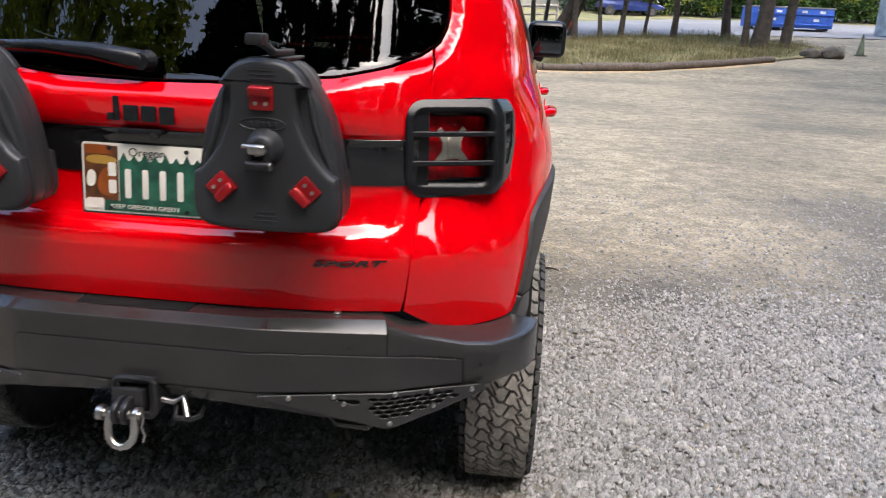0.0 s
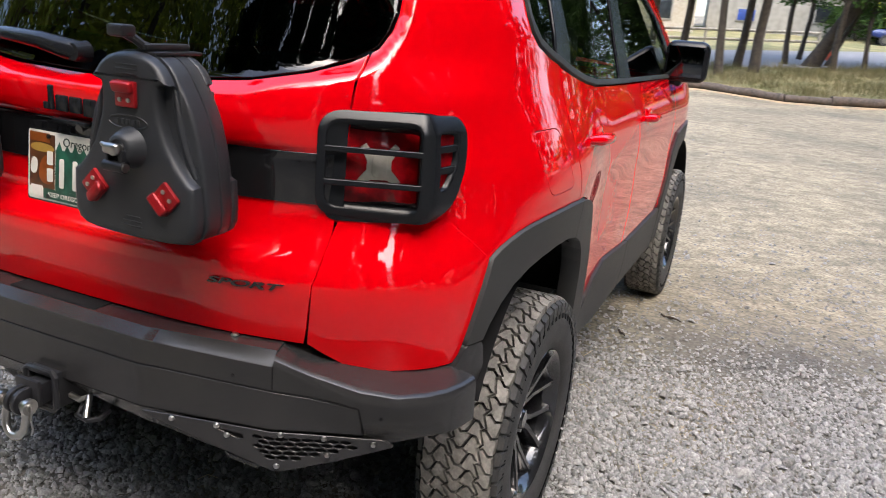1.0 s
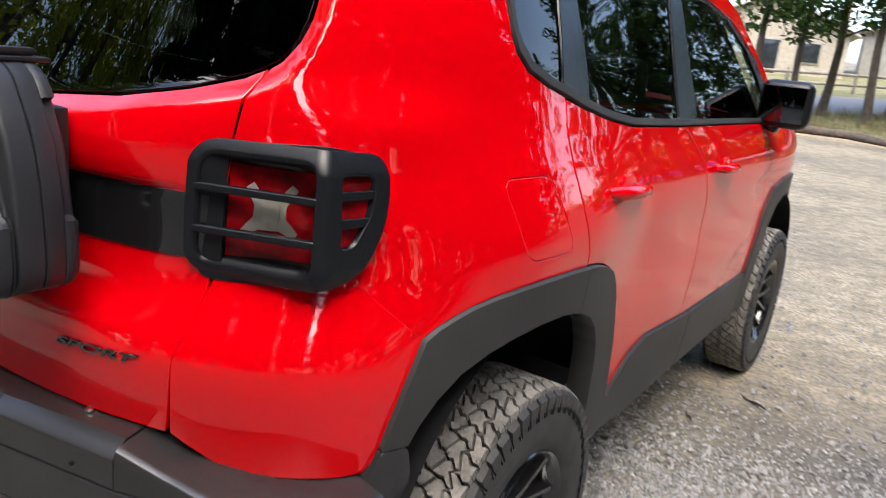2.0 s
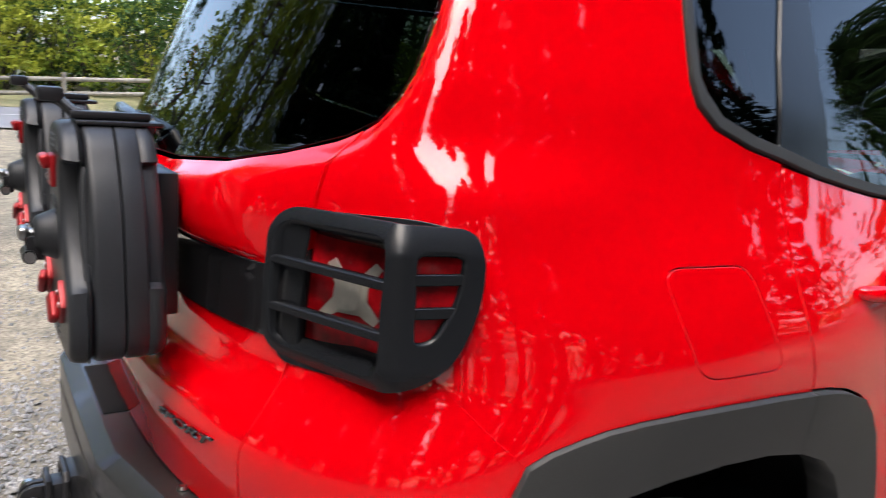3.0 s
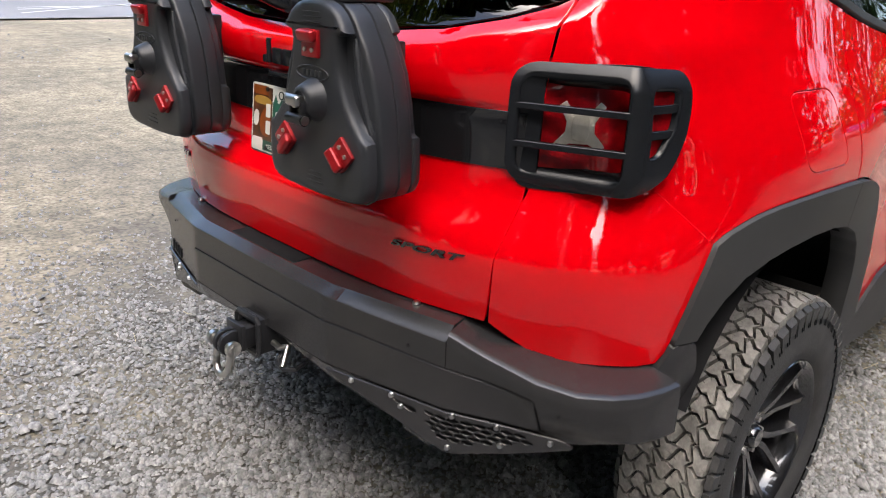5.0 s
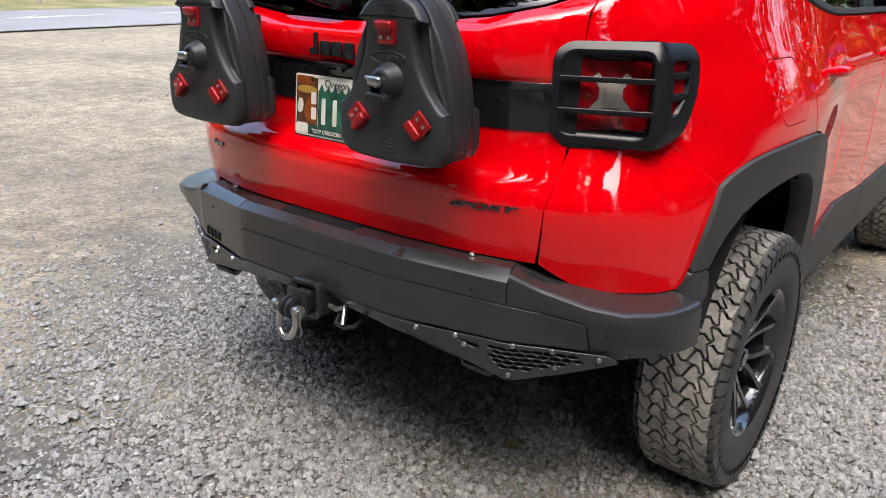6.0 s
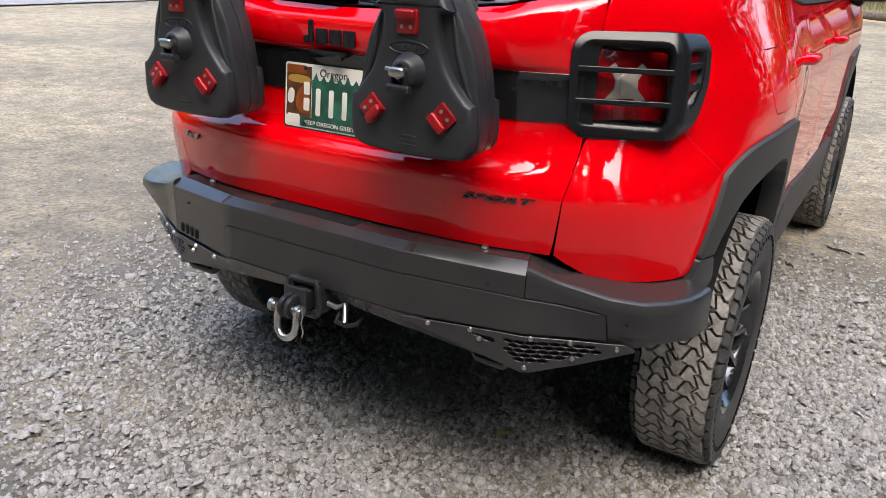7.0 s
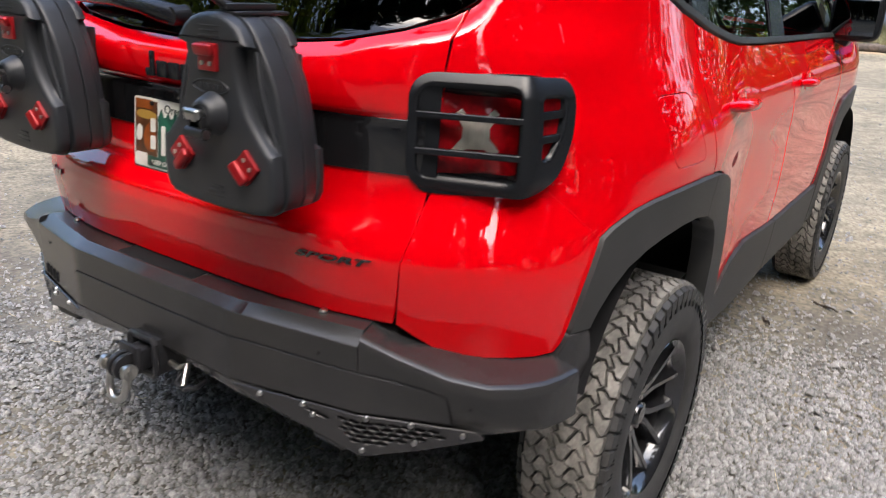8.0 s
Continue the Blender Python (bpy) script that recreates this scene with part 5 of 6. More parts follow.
far = [(-30, 18), (-24, 22.5), (-14, 30), (-2.8, 38.3), (4, 45.5), (10.3, 51.5), (16, 53), (28, 54), (60, 55)]
strip("road_front", far, near, ASPHALT, 0.04, "pale grey asphalt road beyond the grass island", "road")
strip("far_verge", [(x - 8, y + 16) for x, y in far], far, TURF, 0.045, "rough grass bank beyond the road", "grass")
PAINT = material("worn_road_paint", (0.62, 0.62, 0.60), 0.8, grain=0.2, size=30, second=(0.45, 0.45, 0.44))
for (x0, y0), (x1, y1) in (((-17.7, 4.6), (-21.05, 8.7)), ((-18.9, 4.9), (-20.9, 9.6)), ((-19.6, 5.1), (-20.6, 10.4)), ((-20.5, 12), (-20.5, 60)), ((-20.5, -60), (-20.5, 3.0))):
    strip("road_marking", line((x0 - 0.06, y0), (x1 - 0.06, y1), 2), line((x0 + 0.06, y0), (x1 + 0.06, y1), 2), PAINT, 0.036, "worn white line painted on the road", "road marking")
strip("verge", line((-60, -70), (-60, 18), 4), line((-24.0, -70), (-24.0, 18), 4), TURF, 0.04, "mown grass verge beside the road", "grass")
island_near = [(-6, 23.0), (-1.2, 23.9), (1.2, 23.0), (3.0, 23.5), (4.6, 24.1), (7.2, 26.2), (9.6, 28.4), (12.2, 31), (14, 33)]
island_far = [(-7, 25.8), (-2.6, 29.4), (0.5, 32.2), (3, 34.2), (5.2, 36), (8, 38.2), (10.5, 38.8), (12.6, 36.5), (14.1, 33.4)]
strip("grass_island", island_far, island_near, TURF, 0.05, "grassy island behind a log kerb", "grass")

LITTER = material("fallen_needles", (0.40, 0.265, 0.14), 0.95, grain=0.4, size=9, bump=0.3, second=(0.26, 0.215, 0.145), blotch=1.6)
kerb_foot = [(-5.2, 23.0), (-1.2, 23.55), (1.2, 22.6), (2.4, 22.85), (4.6, 23.75), (7.2, 25.85), (9.6, 28.1)]
strip("needle_litter", kerb_foot, [(x + 0.12 * math.sin(3 * k), y - 0.42 - 0.12 * math.sin(2.3 * k + 1)) for k, (x, y) in enumerate(kerb_foot)], LITTER, 0.006, "orange-brown fallen needles along the log kerb", "litter")

# ---- gravel: crushed stones as real pieces ----
STONE = material("crushed_stone", (0.278, 0.270, 0.256), 0.95, grain=0.3, size=150, bump=0.2, second=(0.19, 0.185, 0.176), blotch=60, island=0.27, spec=0.2)
rng = np.random.default_rng(7)


def field(x, y):
    """How thickly gravel lies, 0 to 1: full behind and beside the car, thin where wheels have bared the dirt."""
    wob = 0.5 * np.sin(1.3 * x + 0.7) + 0.35 * np.sin(2.1 * y - 1.1 * x) + 0.25 * np.sin(4.3 * x + 3.1 * y)
    front = 1 / (1 + np.exp((y - 1.9 - 0.9 * np.clip(x - 0.9, 0, 5) - 0.6 * wob) * 1.5))
    left = 1 / (1 + np.exp((-x - 1.9 - 0.5 * wob) * 2.4))
    patch = np.clip(np.sin(0.9 * x + 1.7) * np.sin(1.1 * y + 0.4 * x) - 0.45, 0, 1) * 0.5
    bare = 0.9 * np.sin(1.9 * x + 1.3 * np.sin(1.1 * y)) * np.sin(1.6 * y - 0.8 * x + 2.0) + 0.5 * np.sin(4.1 * x - 2.2 * y) * np.sin(3.3 * y + 1.4 * x)
    rim = ease((y + 1.9 + 0.3 * wob) / 1.1) * ease((5.3 + 0.4 * wob - x) / 1.6)
    thin = 0.42 + 0.58 * ease((x + 0.9 + 0.35 * wob) / 1.0)
    return np.clip(thin * front * left * rim * np.clip(0.95 - 0.6 * bare, np.where(x > 0.2, 0.75, 0.3), 1) + (patch + 0.04) * ease((y + 2.2) / 0.8), 0, 1)


def stones(name, count, box_, size, label):
    x0, y0, x1, y1 = box_
    p = np.stack([rng.uniform(x0, x1, count), rng.uniform(y0, y1, count)], 1)
    # the layer thins out unevenly towards its rim
    px, py = p[:, 0], p[:, 1]
    rim = np.minimum(np.minimum(px - x0, x1 - px), np.minimum(py - y0, y1 - py))
    rim = rim + 0.22 * np.sin(2.7 * px + 1.9 * np.sin(1.7 * py)) * np.sin(2.3 * py - 0.6 * px) - 0.12
    p = p[rng.random(count) < field(px, py) * ease(rim / 0.95)]
    n = len(p)
    ring5 = [(math.cos(a), math.sin(a), -0.3) for a in np.arange(5) * 2 * np.pi / 5]
    base = np.array(ring5 + [(0.62 * math.cos(a + 0.3), 0.62 * math.sin(a + 0.3), 0.62) for a in (0.3, 2.4, 4.5)])
    tri = np.array([(0, 1, 5), (1, 6, 5), (1, 2, 6), (2, 3, 6), (3, 7, 6), (3, 4, 7), (4, 0, 7), (0, 5, 7), (5, 6, 7)])
    v = base[None] * rng.uniform(0.78, 1.18, (n, 8, 1)) + rng.normal(0, 0.10, (n, 8, 3))
    s = size * np.exp(rng.normal(0, 0.32, n)) * 0.5
    v = v * np.stack([s * rng.uniform(0.9, 1.45, n), s * rng.uniform(0.75, 1.0, n), s * rng.uniform(0.75, 1.2, n)], 1)[:, None]
    a, b = rng.uniform(0, 2 * np.pi, n), rng.normal(0, 0.35, n)
    ca, sa, cb, sb = np.cos(a)[:, None], np.sin(a)[:, None], np.cos(b)[:, None], np.sin(b)[:, None]
    x, y, z = v[..., 0], v[..., 1], v[..., 2]
    y, z = y * cb - z * sb, y * sb + z * cb
    x, y = x * ca - y * sa, x * sa + y * ca
    lift = rng.uniform(-0.1, 1.1, n) * s
    v = np.stack([x + p[:, :1], y + p[:, 1:], z + lift[:, None]], -1).reshape(-1, 3)
    t = (tri[None] + (np.arange(n) * 8)[:, None, None]).reshape(-1, 3)
    me = bpy.data.meshes.new(name)
    me.vertices.add(len(v)), me.loops.add(t.size), me.polygons.add(len(t))
    me.vertices.foreach_set("co", v.ravel().astype(np.float32))
    me.loops.foreach_set("vertex_index", t.ravel().astype(np.int32))
    me.polygons.foreach_set("loop_start", np.arange(0, t.size, 3, dtype=np.int32))
    me.update(calc_edges=True)
    me.materials.append(STONE)
    return tagged(new(name, me), label, "gravel", kind="stuff")


stones("gravel", 238000, (-2.7, -1.55, 3.7, 2.9), 0.0150, "loose grey crushed gravel round the car")
stones("outer_gravel", 92000, (-3.7, -2.2, 5.7, 6.1), 0.015, "loose grey crushed gravel beside the car")
stones("fine_gravel", 45000, (-2.8, -1.0, 3.0, 2.6), 0.008, "fine grey gravel chips between the stones")
stones("fine_grit", 90000, (-7, -2.2, 6, 9), 0.012, "small grit scattered over bare dirt")
stones("scattered_gravel", 70000, (-16, -2.2, 12, 18), 0.019, "sparse gravel scattered over bare dirt")

# ---- litter: twigs, straw, leaves ----
TWIG = material("dead_twig", (0.06, 0.045, 0.03), 0.9, grain=0.3)
STRAW = material("dry_straw", (0.55, 0.47, 0.30), 0.8, grain=0.2)
LEAF = material("dry_leaf", (0.42, 0.36, 0.16), 0.7, grain=0.3, size=90, second=(0.15, 0.13, 0.05), blotch=60)
for x, y, a, ln_ in ((1.01, 2.73, -38, 0.16), (0.83, 2.35, -62, 0.10)):
    bm = bmesh.new()
    c, s = math.cos(radians(a)), math.sin(radians(a))
    tube(bm, [(x + c * ln_ * k, y + s * ln_ * k + 0.006 * math.sin(9 * k), 0.012 + 0.008 * math.sin(4 * k)) for k in (-0.5, -0.2, 0.1, 0.35, 0.5)], [0.005, 0.006, 0.006, 0.005, 0.003], 6)
    tagged(part("twig", bm, TWIG), "dark dead twig lying on the dirt", "twig")
pr = random.Random(11)
for k in range(70):
    x, y = pr.uniform(-2.2, 2.6), pr.uniform(-0.6, 2.8)
    a, ln_ = pr.uniform(0, math.pi), pr.uniform(0.03, 0.10)
    bm = bmesh.new()
    tube(bm, [(x + math.cos(a) * ln_ * t, y + math.sin(a) * ln_ * t, 0.023 + 0.008 * math.sin(5 * t + k)) for t in (-0.5, 0, 0.5)], 0.0011, 4)
    tagged(part("straw", bm, STRAW), "pale dry straw lying on gravel", "straw", "litter on the gravel")


def fallen_leaf(x, y, size, turn):
    bm = bmesh.new()
    v = [(0, -1, 0), (0.45, -0.5, 0.1), (0.6, 0.1, 0.18), (0.35, 0.6, 0.1), (0, 1, 0.02), (-0.35, 0.6, 0.16), (-0.6, 0.1, 0.22), (-0.45, -0.5, 0.12)]
    ring_ = [bm.verts.new((a * size, b * size, c * size)) for a, b, c in v]
    mid = bm.verts.new((0, 0, 0))
    for i in range(8):
        bm.faces.new((ring_[i], ring_[(i + 1) % 8], mid))
    bmesh.ops.solidify(bm, geom=bm.faces[:], thickness=0.001)
    ob = part("leaf", bm, LEAF)
    ob.matrix_basis = pose(x, y, 0.026, 6, 4, turn)
    return tagged(ob, "curled dry brown leaf on the gravel", "leaf")


fallen_leaf(0.326, 0.258, 0.026, 40)
fallen_leaf(0.345, 0.275, 0.018, 150)
fallen_leaf(-1.853, -0.700, 0.045, 70)

# ---- plants ----
BARK = material("grey_brown_bark", (0.065, 0.052, 0.041), 0.95, grain=0.32, size=25, bump=0.6, second=(0.035, 0.028, 0.023), blotch=5)


def foliage(name, color, second):
    m = material(name, color, 0.6, grain=0.3, size=3, second=second, blotch=0.7, island=0.35, spec=0.1)
    n, ln = m.node_tree.nodes, m.node_tree.links
    b = n["Principled BSDF"]
    thin, mix = n.new("ShaderNodeBsdfTranslucent"), n.new("ShaderNodeMixShader")
    ln.new(b.inputs["Base Color"].links[0].from_socket, thin.inputs[0])
    mix.inputs[0].default_value = 0.35
    ln.new(b.outputs[0], mix.inputs[1]), ln.new(thin.outputs[0], mix.inputs[2]), ln.new(mix.outputs[0], n["Material Output"].inputs[0])
    return m


GREEN_DARK = foliage("dark_conifer_needles", (0.016, 0.030, 0.011), (0.010, 0.019, 0.008))
GREEN_MID = foliage("broad_green_leaves", (0.055, 0.10, 0.024), (0.028, 0.058, 0.016))
GREEN_LIGHT = foliage("yellow_green_leaves", (0.34, 0.36, 0.045), (0.15, 0.22, 0.03))


def leaves(clumps, seed, leaf, per, flatten=0.6, needles=False):
    """Small four-sided leaves round clump centres (x, y, z, radius)."""
    r = np.random.default_rng(seed)
    c = np.repeat(np.array(clumps), per, 0)
    n = len(c)
    d = r.normal(0, 1, (n, 3))
    d /= np.linalg.norm(d, axis=1)[:, None]
    p = c[:, :3] + d * (c[:, 3] * r.random(n) ** 0.4)[:, None] * (1, 1, flatten)
    nrm = r.normal(0, 1, (n, 3)) + (0, 0, 0.8)
    nrm /= np.linalg.norm(nrm, axis=1)[:, None]
    t = np.cross(nrm, r.normal(0, 1, (n, 3)))
    t /= np.linalg.norm(t, axis=1)[:, None]
    b = np.cross(nrm, t)
    s = (leaf * r.uniform(0.6, 1.4, n))[:, None]
    q = np.stack([p - t * s, p - b * s * 0.45 + nrm * s * 0.12, p + t * s, p + b * s * 0.45 + nrm * s * 0.12], 1).reshape(-1, 3)
    if needles:
        return q.reshape(n, 4, 3)[:, :3].reshape(-1, 3).tolist(), [(3 * i, 3 * i + 1, 3 * i + 2) for i in range(n)]
    return q.tolist(), [(4 * i, 4 * i + 1, 4 * i + 2, 4 * i + 3) for i in range(n)]


def trunk_mesh(h, r, lean=0.0, seed=0, limbs=6, low=0.4):
    rr = random.Random(seed)
    bm = bmesh.new()
    bend = rr.uniform(0, 6)
    pts = [(lean * (k / 8) * h + 0.06 * h * 0.2 * math.sin(bend + k), 0.03 * h * 0.3 * math.cos(bend + 1.3 * k), h * k / 8 - 0.3) for k in range(9)]
    tube(bm, pts, [r * (1.25 if k == 0 else 1.0) * (1 - 0.085 * k) for k in range(9)], 9)
    for k in range(limbs):
        t = low + (0.95 - low) * (k + rr.random()) / limbs
        i = int(t * 8)
        p = Vector(pts[i]).lerp(Vector(pts[min(8, i + 1)]), t * 8 - i)
        a = rr.uniform(0, 6.28)
        ln_ = h * rr.uniform(0.12, 0.22) * (1.15 - t)
        d = Vector((math.cos(a), math.sin(a), rr.uniform(0.2, 0.7)))
        tube(bm, [p, p + d * ln_ * 0.5, p + d * ln_ + Vector((0, 0, 0.1 * ln_))], [r * 0.35, r * 0.22, r * 0.08], 5)
    return bm, pts


def conifer(at, h, r, seed, bare=0.25, lean=0.0):
    tree = thing("conifer", "tall dark conifer with bare lower trunk", "tree", at, "trees round the lot")
    bm, pts = trunk_mesh(h, r, lean, seed, 7, bare)
    part("trunk", bm, BARK, tree)
    rr = random.Random(seed + 50)
    clumps = []
    for k in range(240):
        t = bare + (1 - bare) * (k + rr.random()) / 240
        i = min(7, int(t * 8))
        px = pts[i][0] + (pts[i + 1][0] - pts[i][0]) * (t * 8 - i)
        reach = (1 - t) * h * 0.16 + 0.35
        a, d = rr.uniform(0, 6.28), reach * rr.uniform(0.2, 1.0)
        clumps.append((px + math.cos(a) * d, math.sin(a) * d, t * h - d * 0.25, rr.uniform(0.45, 0.95) * (0.5 + 0.5 * (1 - t))))
    v, f = leaves(clumps, seed, 0.27, 44, 0.45, True)
    core = [(pts[min(8, int(t * 8))][0], 0, t * h, 0.9 * (1.25 - t)) for t in np.linspace(bare + 0.03, 0.97, 50)]
    v2, f2 = leaves(core, seed + 7, 0.55, 16, 0.8, True)
    part("crown", (v + v2, f + [tuple(i + len(v) for i in q) for q in f2]), GREEN_DARK, tree, smooth=0)
    return tree


def broadleaf(at, h, r, seed, bare=0.35, lean=0.0, mat=None, spread=0.2):
    tree = thing("tree", "slender tree with grey-brown trunk and green leaves", "tree", at, "trees on the island")
    bm, pts = trunk_mesh(h, r, lean, seed, 7, bare)
    part("trunk", bm, BARK, tree)
    rr = random.Random(seed + 90)
    clumps = []
    for k in range(130):
        t = bare + (1 - bare) * rr.random() ** 0.8
        i = min(7, int(t * 8))
        px = pts[i][0] + (pts[i + 1][0] - pts[i][0]) * (t * 8 - i)
        a, d = rr.uniform(0, 6.28), h * spread * math.sin(math.pi * min(1, (t - bare) / (1 - bare) + 0.15)) * rr.random() ** 0.5
        clumps.append((px + math.cos(a) * d, math.sin(a) * d, t * h, rr.uniform(0.4, 0.9)))
    part("crown", leaves(clumps, seed, 0.15, 26, 0.7), mat or GREEN_MID, tree, smooth=0)
    return tree


def shrub(at, h, w, seed, mat):
    bush = thing("shrub", "leafy green shrub at the edge of the lot", "shrub", at, "shrubs round the lot")
    rr = random.Random(seed)
    bm = bmesh.new()
    for k in range(5):
        a = rr.uniform(0, 6.28)
        tube(bm, [(0, 0, -0.2), (math.cos(a) * w * 0.15, math.sin(a) * w * 0.15, h * 0.4), (math.cos(a) * w * 0.3, math.sin(a) * w * 0.3, h * 0.75)], [0.06, 0.04, 0.015], 5)
    part("woody_base", bm, BARK, bush)
    clumps = [(math.cos(a) * d, math.sin(a) * d, z, rr.uniform(0.3, 0.7)) for a, d, z in ((rr.uniform(0, 6.28), w * 0.5 * rr.random() ** 0.5, h * rr.uniform(0.08, 1.0)) for _ in range(75))]
    part("leaf_crown", leaves(clumps, seed, 0.115, 26, 0.7), mat, bush, smooth=0)
    return bush


def planted(x, y, turn=0.0, scale=1.0):
    return pose(x, y, height(x, y) - 0.05, 0, 0, turn) @ Matrix.Diagonal((scale, scale, scale, 1))


def place(ob, x, y, turn=0.0, scale=1.0):
    c = copy_thing(ob, pose(x, y, height(x, y) - 0.05, 0, 0, turn))
    c.scale = (scale, scale, scale)
    return c


# woods behind and beside the lot, mostly unseen, added for reflections
pr = random.Random(5)
stock = [conifer(planted(-9, -17), 24, 0.34, 1, 0.12), conifer(planted(0.5, -19.5), 23, 0.28, 2, 0.15), conifer(planted(9, -16), 24, 0.38, 3, 0.1)]
wood = [broadleaf(planted(14, 62), 15, 0.26, 31, 0.2), broadleaf(planted(3, 64), 13, 0.22, 32, 0.15)]
spots = [(-6, -18.5), (-3.2, -16), (3.4, -17), (6.2, -19), (12, -13), (14.5, -9), (16, -17), (15.5, -4.5), (17, 0), (15.5, 4.5), (17, 9), (15, 13), (16.5, 17), (14.5, 9.5), (16.5, 14.5), (18, 16.5), (15, -7.5), (13.5, -16.5), (18, -7.5), (19, 13), (20.5, 18), (20, -12), (21, -3), (21.5, 6), (24, 12), (25, 22), (-9, -23), (0, -22), (9, -22), (30, 22), (28, 28), (33, 14)]
# those to the right rear are kept low to let sky into the reflections
for x, y in spots:
    place(pr.choice(stock), x + pr.uniform(-0.8, 0.8), y + pr.uniform(-0.8, 0.8), pr.uniform(0, 360), (pr.uniform(1.0, 1.3) if y < -14 else pr.uniform(0.9, 1.2)) * (0.7 if x > 8 and -15 < y < -6 else 1.0))
for x, y, s in ((13.5, 4.2, 1.0), (14.2, 11.2, 1.1), (19, 3.5, 1.35), (19.5, 10, 1.4), (22, 15, 1.4), (18.5, 20, 1.3), (24, 26, 1.4), (20.5, -1.0, 1.4), (26, 8, 1.5), (27, 17, 1.5), (17.5, -5.5, 1.3), (28, 34, 1.3), (22, 33, 1.2)):
    place(pr.choice(stock), x, y, pr.uniform(0, 360), s)
for k in range(11):
    place(pr.choice(stock), -13 + 2.9 * k, -26.5 + 2.0 * (k % 3), pr.uniform(0, 360), pr.uniform(1.1, 1.3))
# two unseen conifers added to close a bright sky gap in the corner's reflection
place(stock[1], 13.4, -12.2, 70, 0.62)
place(stock[0], 12.6, -10.4, 200, 0.5)
bushes = [shrub(planted(-31, 1.0), 3.4, 4.2, 21, GREEN_LIGHT), shrub(planted(-32, 7.5), 4.2, 4.6, 22, GREEN_MID), shrub(planted(-31, -5), 3.0, 4.5, 23, GREEN_MID)]
for k in range(20):
    y = -20 + k * 2.0
    place(bushes[(0, 1, 0, 2, 0, 1)[k % 6]], -31.5 + pr.uniform(-1.2, 1.0), y + pr.uniform(-0.8, 0.8), pr.uniform(0, 360), pr.uniform(0.8, 1.25))
for k in range(16):
    place(bushes[k % 3], -36 + pr.uniform(-1, 1), -26 + k * 3.3, pr.uniform(0, 360), pr.uniform(1.4, 2.0))
for k in range(14):
    place(wood[k % 2], -41 + pr.uniform(-3, 3), -34 + k * 5.2, pr.uniform(0, 360), pr.uniform(0.8, 1.1))
for k in range(32):
    place(bushes[(1, 2, 1, 0)[k % 4]], 4.5 + k * 0.95, 56.2 + pr.uniform(-0.8, 1.4), pr.uniform(0, 360), pr.uniform(0.9, 1.4))
for k in range(12):
    place(bushes[1 + k % 2], 23 + pr.uniform(-1.5, 3), -12 + k * 3.6, pr.uniform(0, 360), pr.uniform(1.5, 2.1))
for k in range(18):
    place(bushes[1 + k % 2], -26 + k * 3.1, -27 + pr.uniform(-2, 2), pr.uniform(0, 360), pr.uniform(1.2, 1.7))
for x, y in ((-4, 70), (8, 66), (19, 60), (24, 66), (30, 58), (36, 62), (-14, 72), (-24, 66), (-34, 56), (-22, 58), (40, 50), (44, 40), (38, 32), (-38, 44), (-44, 34), (-46, 22)):
    place(pr.choice(wood), x, y, pr.uniform(0, 360), pr.uniform(0.9, 1.3))
# unseen yellow-green trees at the left rear, added for the rear glass to reflect
sunny = broadleaf(planted(-12, -14), 15, 0.24, 61, 0.06, 0.0, GREEN_LIGHT, 0.24)
for x, y, s in ((-14.5, -16, 1.7), (-19, -11, 1.4), (-20, -20, 1.8), (-26, -14, 1.6), (-29, -24, 1.7), (-32, -7, 1.0), (-35, -18, 1.5), (-11, -21, 1.7), (-17, -13, 1.5), (-23, -17, 1.8), (-25, -9.5, 1.5), (-15.5, -22, 1.9), (-27, -20, 1.9), (-30, -11, 1.7), (-36, -12, 1.8)):
    place(sunny, x, y, pr.uniform(0, 360), s)
# slender trees on the island
slim = [broadleaf(planted(-1.18, 27.6), 11, 0.15, 41, 0.30), broadleaf(planted(0.04, 29.7), 13, 0.19, 42, 0.28), broadleaf(planted(10.3, 33.0), 14, 0.34, 43, 0.45)]
for k, x, y, s in ((0, -0.75, 31.0, 1.1), (1, -2.6, 28.5, 0.8), (0, 0.82, 34.4, 0.8), (0, 1.4, 37.3, 0.75), (0, 3.77, 34.3, 0.7), (0, 6.15, 36.9, 0.6), (1, 10.0, 37.4, 1.1), (1, 11.7, 33.6, 1.15), (1, 9.7, 33.3, 0.8), (0, -4.5, 26.5, 0.9), (0, -3.4, 27.2, 0.8), (1, 2.7, 33.2, 0.75), (0, 4.9, 35.4, 0.9), (1, 7.3, 36.6, 0.8)):
    place(slim[k], x, y, pr.uniform(0, 360), s)
broadleaf(planted(1.6, 34.5), 9, 0.32, 44, 0.45, 0.55)
broadleaf(planted(2.2, 35.2), 7, 0.10, 45, 0.6, 0.45)

